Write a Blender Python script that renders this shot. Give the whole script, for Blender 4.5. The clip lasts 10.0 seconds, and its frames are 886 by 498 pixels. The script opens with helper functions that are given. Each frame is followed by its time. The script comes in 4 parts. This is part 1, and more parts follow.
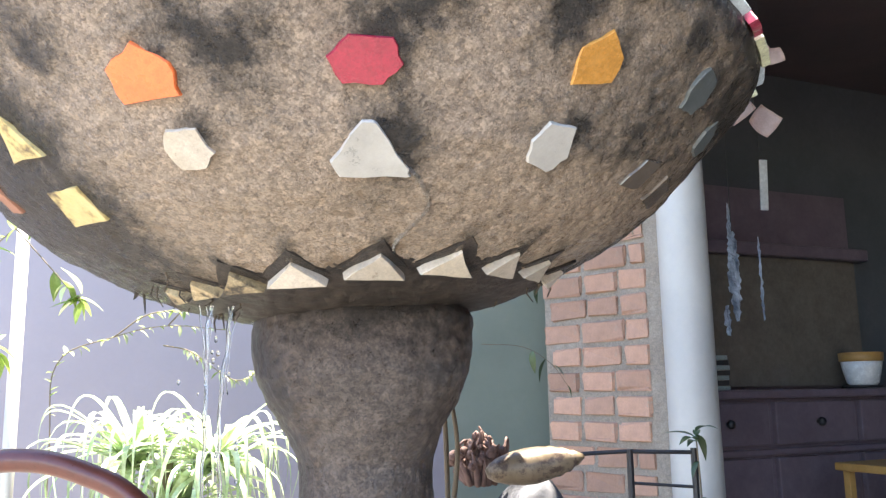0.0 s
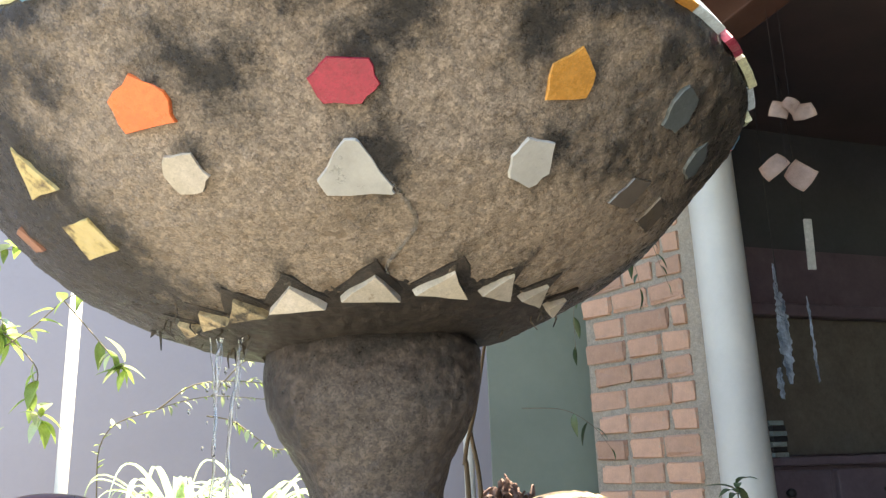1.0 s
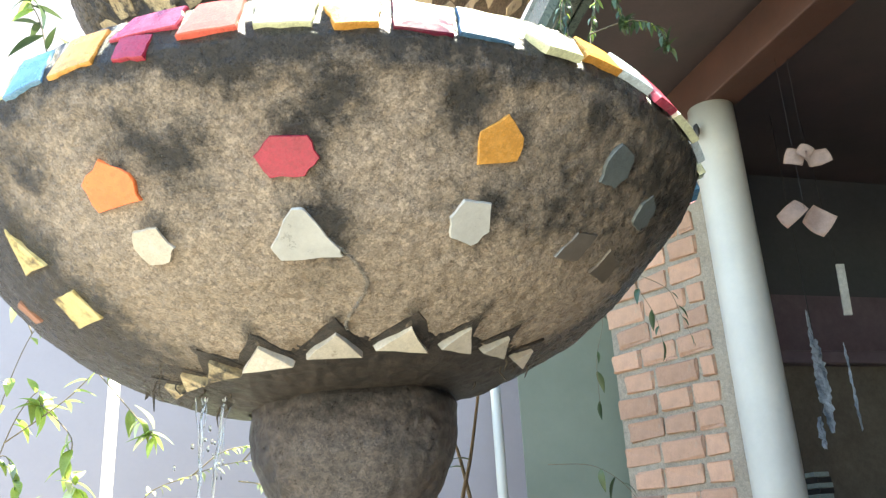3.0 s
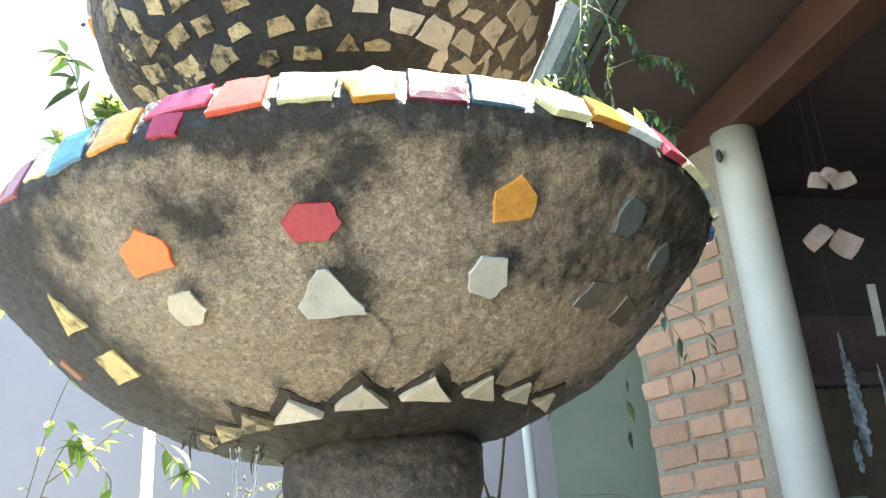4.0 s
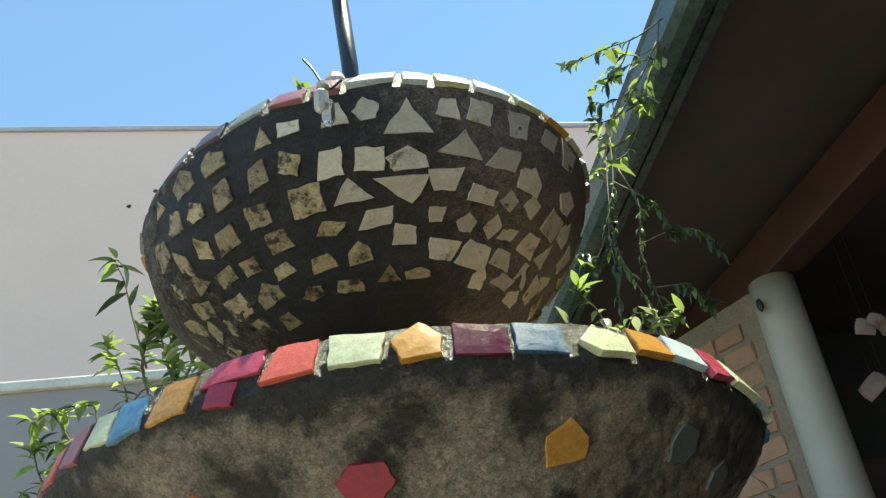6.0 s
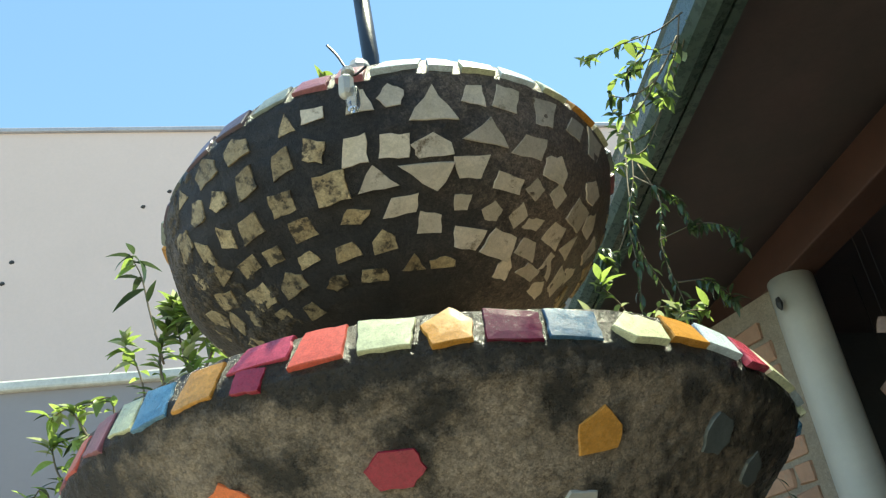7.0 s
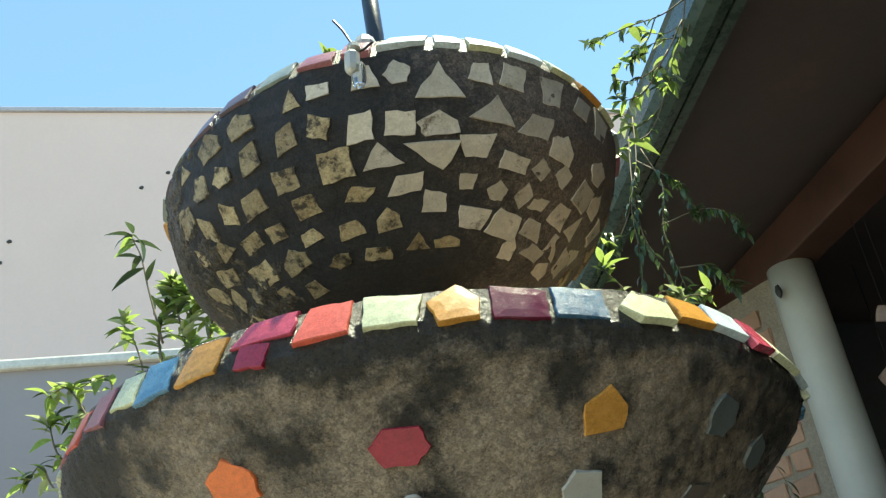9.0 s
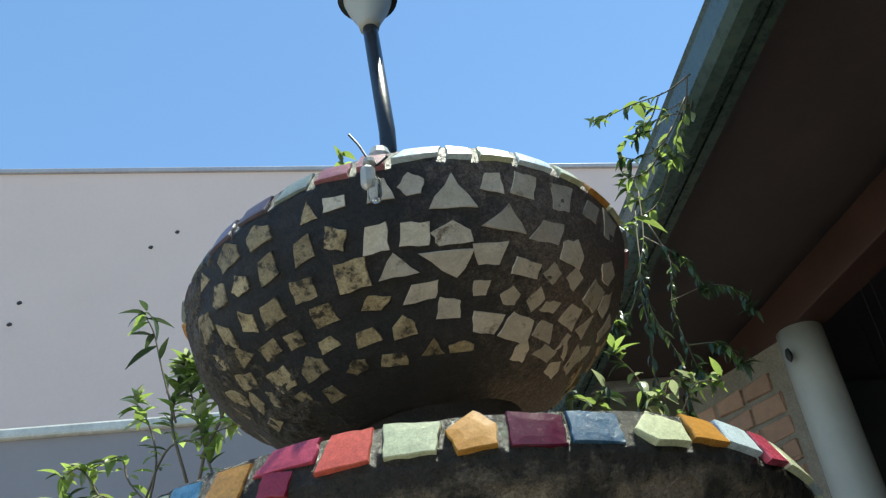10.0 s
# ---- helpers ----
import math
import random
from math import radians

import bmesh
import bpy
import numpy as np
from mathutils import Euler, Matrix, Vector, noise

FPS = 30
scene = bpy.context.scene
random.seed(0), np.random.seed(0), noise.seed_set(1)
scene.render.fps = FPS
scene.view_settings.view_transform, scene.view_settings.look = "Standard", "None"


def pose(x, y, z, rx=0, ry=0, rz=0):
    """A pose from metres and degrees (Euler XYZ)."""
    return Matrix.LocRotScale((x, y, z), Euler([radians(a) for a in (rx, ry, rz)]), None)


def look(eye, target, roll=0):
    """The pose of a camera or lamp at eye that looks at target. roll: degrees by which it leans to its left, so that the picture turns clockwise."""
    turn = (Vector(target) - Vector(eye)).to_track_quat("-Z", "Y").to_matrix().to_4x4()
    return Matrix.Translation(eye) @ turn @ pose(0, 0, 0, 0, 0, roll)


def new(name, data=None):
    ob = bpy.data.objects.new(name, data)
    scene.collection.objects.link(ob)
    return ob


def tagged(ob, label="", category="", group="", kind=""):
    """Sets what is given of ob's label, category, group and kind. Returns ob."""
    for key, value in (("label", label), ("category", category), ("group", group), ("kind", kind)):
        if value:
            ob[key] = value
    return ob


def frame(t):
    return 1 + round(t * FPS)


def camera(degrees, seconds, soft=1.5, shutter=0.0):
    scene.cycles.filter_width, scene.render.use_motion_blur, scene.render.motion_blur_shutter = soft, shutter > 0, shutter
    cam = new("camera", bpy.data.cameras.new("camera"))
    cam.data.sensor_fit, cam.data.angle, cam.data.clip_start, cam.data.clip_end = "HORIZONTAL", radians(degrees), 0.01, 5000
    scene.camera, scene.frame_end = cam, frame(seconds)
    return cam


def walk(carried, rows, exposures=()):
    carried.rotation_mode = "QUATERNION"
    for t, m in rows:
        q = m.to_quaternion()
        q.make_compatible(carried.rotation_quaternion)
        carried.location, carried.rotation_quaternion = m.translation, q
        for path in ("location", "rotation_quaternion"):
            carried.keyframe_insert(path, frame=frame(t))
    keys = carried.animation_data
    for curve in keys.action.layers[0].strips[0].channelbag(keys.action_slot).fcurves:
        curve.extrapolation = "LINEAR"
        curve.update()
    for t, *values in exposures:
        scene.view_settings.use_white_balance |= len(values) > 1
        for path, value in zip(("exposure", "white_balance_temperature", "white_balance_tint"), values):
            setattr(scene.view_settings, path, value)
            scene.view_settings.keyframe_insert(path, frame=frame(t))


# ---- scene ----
cam = camera(55.3, 10.0, soft=1.3)
PATH = [
    (0, (-0.005, -0.029, 0.971), (0.076, 1.94, 1.309), -1.0),
    (0.5, (0.045, -0.036, 0.948), (0.08, 1.916, 1.38), -1.8),
    (1, (0.046, -0.039, 0.913), (0.004, 1.889, 1.446), -2.0),
    (1.5, (0.047, -0.028, 0.881), (-0.064, 1.887, 1.447), -1.8),
    (2, (0.062, -0.024, 0.863), (-0.07, 1.897, 1.407), -1.7),
    (2.5, (0.059, -0.031, 0.867), (-0.07, 1.889, 1.412), -1.6),
    (3, (0.134, -0.082, 0.891), (-0.015, 1.794, 1.566), -3.3),
    (3.2, (0.147, -0.101, 0.899), (-0.015, 1.759, 1.616), -4.1),
    (4.3, (0.148, -0.13, 0.912), (-0.072, 1.713, 1.657), -4.1),
    (4.5, (0.15, -0.145, 0.932), (-0.063, 1.679, 1.723), -4.6),
    (5, (0.163, -0.173, 0.97), (-0.051, 1.581, 1.908), -5.8),
    (5.5, (0.162, -0.176, 0.985), (-0.064, 1.528, 2.006), -6.8),
    (7, (0.135, -0.156, 0.979), (-0.136, 1.527, 2.025), -6.6),
    (7.5, (0.127, -0.154, 0.979), (-0.14, 1.543, 2.003), -6.6),
    (8, (0.122, -0.162, 0.978), (-0.144, 1.541, 1.993), -6.1),
    (8.5, (0.123, -0.157, 0.977), (-0.147, 1.545, 1.991), -5.9),
    (9, (0.125, -0.148, 0.977), (-0.147, 1.553, 1.994), -5.9),
    (9.5, (0.127, -0.151, 0.981), (-0.15, 1.544, 2.006), -6.2),
    (10, (0.132, -0.202, 1.024), (-0.133, 1.438, 2.137), -6.5),
]
EXPOSURES = [(0, 3.1, 6900, 11), (0.5, 3.05, 7100, 9), (1.0, 2.75, 7650, 5), (1.5, 3.05, 7700, 4), (2.5, 3.25, 7700, 3), (3.2, 3.15, 7300, -2), (4.3, 2.75, 7100, -4), (4.6, 2.3, 7000, -5), (5.0, 1.25, 7050, -10), (5.5, 1.15, 7500, -9), (7.0, 1.45, 7550, -11), (9.5, 1.5, 7500, -11), (10, 0.9, 6650, -6)]
walk(cam, [(t, look(eye, target, roll)) for t, eye, target, roll in PATH], EXPOSURES)

# ---- light: high sun from the right, clear sky ----
SUN_EL, SUN_AZ = 77.0, 52.0          # degrees above the horizon; degrees from +y towards +x
world = bpy.data.worlds.new("sky")
scene.world = world
world.use_nodes = True
wn = world.node_tree.nodes
sky = wn.new("ShaderNodeTexSky")
sky.sky_type, sky.sun_disc = "NISHITA", False
sky.air_density, sky.dust_density, sky.ozone_density = 0.85, 0.0, 4.5
sky.sun_elevation, sky.sun_rotation = radians(SUN_EL), radians(SUN_AZ)
world.node_tree.links.new(sky.outputs[0], wn["Background"].inputs[0])
wn["Background"].inputs[1].default_value = 0.15
sun = new("sun", bpy.data.lights.new("sun", "SUN"))
sun.data.energy, sun.data.angle, sun.data.color = 4.5, radians(0.5), (1.0, 0.95, 0.87)
to_sun = Vector((math.sin(radians(SUN_AZ)) * math.cos(radians(SUN_EL)), math.cos(radians(SUN_AZ)) * math.cos(radians(SUN_EL)), math.sin(radians(SUN_EL))))
sun.matrix_world = look(to_sun * 20, (0, 0, 0))


# ---- materials ----
def mat(name, colour, rough=0.7, metal=0.0, second=None, scale=8.0, bump=0.15, fine=60.0, spread=0.5, glass=0.0, through_light=0.0, vary=0.0, spec=0.5, stain=None, stain_scale=3.0, stain_at=0.55, grain_depth=0.2, grit=0.0, grit_scale=420.0, stretch=1.0, level_tones=None):
    """A surface with two scales of variation, fine relief, optional stains and a shade that differs from piece to piece."""
    m = bpy.data.materials.new(name)
    m.use_nodes = True
    t, n, l = m.node_tree, m.node_tree.nodes, m.node_tree.links
    b = n["Principled BSDF"]
    geo = n.new("ShaderNodeTexCoord")

    def noise_node(sc, detail=6.0, rough_=0.6, tall=1.0):
        q = n.new("ShaderNodeTexNoise")
        q.inputs["Scale"].default_value, q.inputs["Detail"].default_value, q.inputs["Roughness"].default_value = sc, detail, rough_
        if tall != 1.0:
            mp = n.new("ShaderNodeMapping")
            mp.inputs["Scale"].default_value = (1, 1, tall)
            l.new(geo.outputs["Object"], mp.inputs["Vector"])
            l.new(mp.outputs[0], q.inputs["Vector"])
        else:
            l.new(geo.outputs["Object"], q.inputs["Vector"])
        return q

    def ramp(src, lo, hi, a, c):
        q = n.new("ShaderNodeMapRange")
        q.inputs[1].default_value, q.inputs[2].default_value, q.inputs[3].default_value, q.inputs[4].default_value = lo, hi, a, c
        l.new(src, q.inputs[0])
        return q.outputs[0]

    def mix(f, a, c, mode="MIX"):
        q = n.new("ShaderNodeMix")
        q.data_type, q.blend_type = "RGBA", mode
        for sock, v in ((q.inputs[0], f), (q.inputs[6], a), (q.inputs[7], c)):
            if isinstance(v, (int, float)):
                sock.default_value = v
            elif isinstance(v, tuple):
                sock.default_value = (*v[:3], 1)
            else:
                l.new(v, sock)
        return q.outputs[2]

    big, small = noise_node(scale, 8.0, 0.65, stretch), noise_node(fine * 0.6, 9.0, 0.8)
    other = second or tuple(c * 0.6 for c in colour)
    col = mix(ramp(big.outputs[0], 0.5 - spread * 0.35, 0.5 + spread * 0.35, 0, 1), colour, other)
    if level_tones:
        # The moss attribute also carries painted shade and reflected light.
        grown = n.new("ShaderNodeAttribute")
        grown.attribute_name = "moss"
        level = grown.outputs["Fac"]
        for sc, amount in ((70, 0.6), (260, 0.8), (600, 0.6)):
            edge = noise_node(sc, 3.0, 0.6)
            add = n.new("ShaderNodeMath")
            add.operation = "MULTIPLY_ADD"
            l.new(ramp(edge.outputs[0], 0, 1, -0.5, 0.5), add.inputs[0])
            add.inputs[1].default_value = amount
            l.new(level, add.inputs[2])
            level = add.outputs[0]
        for lo, hi, tone in ((-0.6, 0.1, level_tones[0]), (0.0, 0.55, level_tones[1])):
            col = mix(ramp(level, lo, hi, 0, 1), col, tone)
    grain = ramp(small.outputs[0], 0.3, 0.7, 1 - grain_depth, 1 + grain_depth)
    gv = n.new("ShaderNodeCombineColor")
    for i in range(3):
        l.new(grain, gv.inputs[i])
    col = mix(1.0, col, gv.outputs[0], "MULTIPLY")
    height = small.outputs[0]
    if grit:
        for gs, gd in ((grit_scale, grit), (grit_scale * 0.37, grit * 0.6)):
            cell = n.new("ShaderNodeTexVoronoi")
            cell.inputs["Scale"].default_value = gs
            l.new(geo.outputs["Object"], cell.inputs["Vector"])
            sep = n.new("ShaderNodeSeparateColor")
            l.new(cell.outputs["Color"], sep.inputs[0])
            gr = ramp(sep.outputs[0], 0.0, 1.0, 1 - gd, 1 + gd)
            cc = n.new("ShaderNodeCombineColor")
            for i in range(3):
                l.new(gr, cc.inputs[i])
            col = mix(1.0, col, cc.outputs[0], "MULTIPLY")
            add = n.new("ShaderNodeMath")
            add.operation = "MULTIPLY_ADD"
            l.new(sep.outputs[1], add.inputs[0])
            add.inputs[1].default_value = 0.5
            l.new(height, add.inputs[2])
            height = add.outputs[0]
    if stain:
        st = noise_node(stain_scale, 8.0, 0.7)
        col = mix(ramp(st.outputs[0], stain_at, stain_at + 0.1, 0, 1), col, stain)
    if vary:
        info = n.new("ShaderNodeObjectInfo")
        shade = ramp(info.outputs["Random"], 0, 1, 1 - vary, 1 + vary)
        sv = n.new("ShaderNodeCombineColor")
        for i in range(3):
            l.new(shade, sv.inputs[i])
        col = mix(1.0, col, sv.outputs[0], "MULTIPLY")
    l.new(col, b.inputs["Base Color"])
    l.new(ramp(small.outputs[0], 0.3, 0.7, max(rough - 0.12, 0.02), min(rough + 0.1, 1)), b.inputs["Roughness"])
    b.inputs["Metallic"].default_value = metal
    b.inputs["Specular IOR Level"].default_value = spec
    if glass:
        b.inputs["Transmission Weight"].default_value = glass
        b.inputs["IOR"].default_value = 1.45
    if bump:
        bp = n.new("ShaderNodeBump")
        bp.inputs["Strength"].default_value, bp.inputs["Distance"].default_value = bump, 0.004
        l.new(height, bp.inputs["Height"])
        l.new(bp.outputs[0], b.inputs["Normal"])
    if through_light:
        tr = n.new("ShaderNodeBsdfTranslucent")
        l.new(col, tr.inputs[0])
        ms = n.new("ShaderNodeMixShader")
        ms.inputs[0].default_value = through_light
        l.new(b.outputs[0], ms.inputs[1])
        l.new(tr.outputs[0], ms.inputs[2])
        l.new(ms.outputs[0], n["Material Output"].inputs[0])
    return m


M = {
    "cement": mat("weathered cement", (0.345, 0.258, 0.182), 0.4, second=(0.2, 0.152, 0.105), scale=6, bump=1.0, fine=160, spread=0.75, stain=(0.14, 0.105, 0.07), stain_scale=12, stain_at=0.6, grain_depth=0.25, grit=0.22, grit_scale=650),
    "skin": mat("weathered cement with moss, damp and painted shade", (0.395, 0.312, 0.234), 0.3, second=(0.325, 0.257, 0.192), scale=5, bump=1.0, fine=160, spread=0.8, grain_depth=0.2, grit=0.36, grit_scale=620, level_tones=((0.225, 0.179, 0.132), (0.043, 0.035, 0.025))),
    # Brown tones imitate water-reflected light and haze on the black grout.
    "grout_skin": mat("black grout browned for reflected light", (0.0125, 0.0115, 0.0105), 0.38, second=(0.036, 0.03, 0.025), scale=20, bump=1.0, fine=150, spread=0.7, grain_depth=0.35, grit=0.45, grit_scale=480, level_tones=((0.05, 0.04, 0.032), (0.17, 0.132, 0.104))),
    "stone_skin": mat("damp pedestal cement with growth and painted shade", (0.14, 0.11, 0.087), 0.34, second=(0.085, 0.069, 0.056), scale=14, bump=1.0, fine=140, spread=0.7, stain=(0.2, 0.17, 0.135), stain_scale=60, stain_at=0.66, grain_depth=0.3, grit=0.36, grit_scale=480, stretch=2.6, level_tones=((0.092, 0.07, 0.056), (0.034, 0.027, 0.022))),
    "moss": mat("dark mossy cement", (0.056, 0.045, 0.032), 0.45, second=(0.122, 0.096, 0.064), scale=45, bump=1.0, fine=160, spread=0.8, grain_depth=0.35, grit=0.6, grit_scale=500),
    # Wet cement, its colour darkened further for the shade under the bowl.
    "wet_shaded": mat("wet cement darkened for shade", (0.018, 0.0135, 0.01), 0.4, second=(0.05, 0.037, 0.027), scale=40, bump=1.0, fine=160, grain_depth=0.35, grit=0.6, grit_scale=450),
    "grout": mat("black grout", (0.012, 0.0105, 0.0095), 0.4, second=(0.04, 0.031, 0.024), scale=20, bump=1.0, fine=150, spread=0.7, grain_depth=0.3, grit=0.5, grit_scale=520),
    "pedestal": mat("damp dark cement", (0.165, 0.124, 0.096), 0.4, second=(0.055, 0.044, 0.036), scale=15, bump=1.0, fine=140, spread=0.6, stain=(0.25, 0.21, 0.16), stain_scale=46, stain_at=0.58, grain_depth=0.3, grit=0.38, grit_scale=480, stretch=2.4),
    "cream": mat("cream tile", (0.62, 0.56, 0.48), 0.35, second=(0.52, 0.46, 0.35), scale=16, bump=0.25, fine=90, vary=0.2, stain=(0.12, 0.085, 0.05), stain_scale=34, stain_at=0.585, grit=0.08, grit_scale=700),
    "cream_dirty": mat("soiled cream tile", (0.47, 0.385, 0.23), 0.5, second=(0.29, 0.21, 0.105), scale=40, bump=0.5, fine=120, vary=0.3, stain=(0.04, 0.03, 0.018), stain_scale=52, stain_at=0.5, grit=0.2, grit_scale=600),
    "orange": mat("orange tile", (0.8, 0.2, 0.06), 0.3, second=(0.72, 0.16, 0.05), bump=0.1, grit=0.13, grit_scale=700, grain_depth=0.12, stain=(0.1, 0.085, 0.07), stain_scale=60, stain_at=0.69),
    "red": mat("crimson tile", (0.4, 0.03, 0.06), 0.28, second=(0.3, 0.024, 0.05), bump=0.1, grit=0.13, grit_scale=700, grain_depth=0.12, stain=(0.1, 0.085, 0.07), stain_scale=60, stain_at=0.69),
    "coral": mat("coral tile", (0.68, 0.13, 0.09), 0.35, second=(0.6, 0.11, 0.08), bump=0.15, grit=0.13, grit_scale=700, grain_depth=0.12, stain=(0.1, 0.085, 0.07), stain_scale=60, stain_at=0.69),
    "amber": mat("amber tile", (0.6, 0.3, 0.07), 0.3, second=(0.5, 0.24, 0.05), bump=0.1, grit=0.13, grit_scale=700, grain_depth=0.12, stain=(0.1, 0.085, 0.07), stain_scale=60, stain_at=0.69),
    "celadon": mat("pale celadon tile", (0.62, 0.64, 0.43), 0.3, second=(0.54, 0.56, 0.36), bump=0.15, grit=0.13, grit_scale=700, grain_depth=0.12, stain=(0.1, 0.085, 0.07), stain_scale=60, stain_at=0.69),
    "blue": mat("blue tile", (0.06, 0.19, 0.33), 0.3, second=(0.14, 0.28, 0.42), scale=40, bump=0.3, grit=0.13, grit_scale=700, grain_depth=0.12, stain=(0.1, 0.085, 0.07), stain_scale=60, stain_at=0.69),
    "maroon": mat("dark maroon tile", (0.13, 0.014, 0.035), 0.25, second=(0.09, 0.01, 0.026), bump=0.15, grit=0.15, grit_scale=700, grain_depth=0.12, stain=(0.3, 0.26, 0.22), stain_scale=70, stain_at=0.68),
    "deep_blue": mat("deep blue tile", (0.03, 0.095, 0.19), 0.3, second=(0.07, 0.16, 0.27), scale=45, bump=0.4, grit=0.2, grit_scale=600, grain_depth=0.15, stain=(0.4, 0.42, 0.42), stain_scale=75, stain_at=0.63),
    "paleblue": mat("pale blue tile", (0.6, 0.68, 0.72), 0.3, second=(0.5, 0.6, 0.66), bump=0.1, grit=0.13, grit_scale=700, grain_depth=0.12, stain=(0.1, 0.085, 0.07), stain_scale=60, stain_at=0.69),
    "mauve": mat("mauve tile", (0.36, 0.13, 0.15), 0.35, second=(0.26, 0.1, 0.12), bump=0.3, grit=0.13, grit_scale=700, grain_depth=0.12, stain=(0.1, 0.085, 0.07), stain_scale=60, stain_at=0.69),
    "plum": mat("plum tile", (0.13, 0.08, 0.12), 0.35, second=(0.08, 0.06, 0.08), bump=0.2, grit=0.13, grit_scale=700, grain_depth=0.12, stain=(0.1, 0.085, 0.07), stain_scale=60, stain_at=0.69),
    "grey": mat("grey green tile", (0.3, 0.34, 0.31), 0.35, second=(0.2, 0.24, 0.22), bump=0.2, grit=0.13, grit_scale=700, grain_depth=0.12, stain=(0.1, 0.085, 0.07), stain_scale=60, stain_at=0.69),
    "terracotta": mat("dull terracotta tile", (0.33, 0.15, 0.09), 0.6, second=(0.2, 0.1, 0.06), scale=30, bump=0.4),
    "slate": mat("dull blue grey tile", (0.13, 0.15, 0.148), 0.4, second=(0.095, 0.11, 0.108), bump=0.2, grit=0.13, grit_scale=700, grain_depth=0.12, stain=(0.09, 0.075, 0.055), stain_scale=60, stain_at=0.62),
    "yellow": mat("soiled gold tile", (0.62, 0.52, 0.26), 0.4, metal=0.1, second=(0.5, 0.38, 0.13), scale=30, bump=0.4, stain=(0.09, 0.06, 0.03), stain_scale=30, stain_at=0.52),
    "pane": mat("smoky glass shard", (0.16, 0.135, 0.105), 0.15, second=(0.12, 0.1, 0.08), bump=0.05, spec=0.6),
    "leaf": mat("fresh green leaf", (0.27, 0.38, 0.08), 0.3, second=(0.34, 0.42, 0.12), scale=20, bump=0.1, through_light=0.62, vary=0.35),
    # Lighter copy of the leaf colour, painting in the sun's glints.
    "leaf_glint": mat("leaf paled for sun glints", (0.5, 0.54, 0.33), 0.2, second=(0.4, 0.47, 0.2), scale=20, bump=0.1, through_light=0.4, vary=0.3, spec=0.7),
    # Crimson tile with the grazing sun's pink sheen put into its colour.
    "red_sunlit": mat("crimson tile paled for sun sheen", (0.48, 0.075, 0.12), 0.28, second=(0.38, 0.05, 0.09), bump=0.1, grit=0.15, grit_scale=700, grain_depth=0.12, stain=(0.4, 0.35, 0.32), stain_scale=70, stain_at=0.68),
    "leaf_dark": mat("dark green leaf", (0.07, 0.11, 0.045), 0.35, second=(0.09, 0.12, 0.05), scale=20, bump=0.1, through_light=0.3, vary=0.3),
    "strap": mat("striped strap leaf", (0.26, 0.4, 0.14), 0.22, second=(0.6, 0.66, 0.46), scale=9, bump=0.1, through_light=0.4, vary=0.3),
    "stem": mat("grey brown stem", (0.2, 0.15, 0.09), 0.8, second=(0.13, 0.1, 0.06), scale=20, bump=0.4),
    "hose": mat("red brown rubber hose", (0.15, 0.045, 0.03), 0.35, second=(0.11, 0.035, 0.025), bump=0.05),
    "rock": mat("dark blue grey rock", (0.07, 0.075, 0.09), 0.6, second=(0.12, 0.12, 0.13), scale=12, bump=0.8),
    "shell": mat("cream spotted shell", (0.22, 0.17, 0.11), 0.35, second=(0.15, 0.11, 0.068), scale=14, bump=0.3, stain=(0.07, 0.045, 0.03), stain_scale=62, stain_at=0.5),
    "reef": mat("dull pink coral", (0.26, 0.16, 0.13), 0.9, second=(0.14, 0.09, 0.08), scale=30, bump=1.0, fine=120),
    "wood": mat("dark plum stained wood", (0.16, 0.12, 0.135), 0.45, second=(0.11, 0.08, 0.09), scale=5, bump=0.25),
    "ochre_wood": mat("ochre varnished wood", (0.42, 0.24, 0.07), 0.5, second=(0.34, 0.18, 0.05), scale=6, bump=0.2),
    "paper": mat("pale pink card", (0.6, 0.46, 0.4), 0.8, second=(0.5, 0.36, 0.3), scale=12, bump=0.2),
    # Pale blue and dark tones imitate streaks of reflection on glass.
    "glass_streak": mat("pale blue reflection streak", (0.8, 0.88, 0.97), 0.12, second=(0.25, 0.31, 0.4), scale=30, bump=0.4, fine=80, spread=0.35, stretch=0.3, spec=0.8),
    "glaze": mat("white glazed pot", (0.7, 0.7, 0.66), 0.25, second=(0.62, 0.62, 0.58), bump=0.05),
    "iron": mat("black iron", (0.02, 0.02, 0.02), 0.5, second=(0.035, 0.03, 0.028), bump=0.2),
    "frost": mat("frosted glass", (0.66, 0.66, 0.62), 0.35, second=(0.5, 0.5, 0.47), bump=0.1, glass=0.25),
    "water": mat("clear water", (0.95, 0.97, 0.97), 0.03, second=(0.95, 0.97, 0.97), bump=0.0, glass=1.0),
    "froth": mat("broken running water", (0.9, 0.9, 0.88), 0.08, second=(0.85, 0.85, 0.82), scale=60, bump=0.6, fine=300, glass=0.9),
    "clear": mat("clear glass", (0.92, 0.95, 0.95), 0.05, second=(0.92, 0.95, 0.95), bump=0.0, glass=1.0),
    "lilac": mat("lilac grey painted plaster", (0.325, 0.285, 0.29), 0.85, second=(0.288, 0.252, 0.257), scale=1.2, bump=0.15, fine=90, stain=(0.268, 0.238, 0.245), stain_scale=1.3, stain_at=0.6, grain_depth=0.04),
    "beige": mat("beige rendered wall", (0.72, 0.558, 0.512), 0.9, second=(0.665, 0.515, 0.472), scale=0.5, bump=0.1, fine=60, grain_depth=0.04),
    "green": mat("sage green painted plaster", (0.245, 0.262, 0.198), 0.8, second=(0.2, 0.218, 0.163), scale=2.5, bump=0.2, fine=90, grain_depth=0.05),
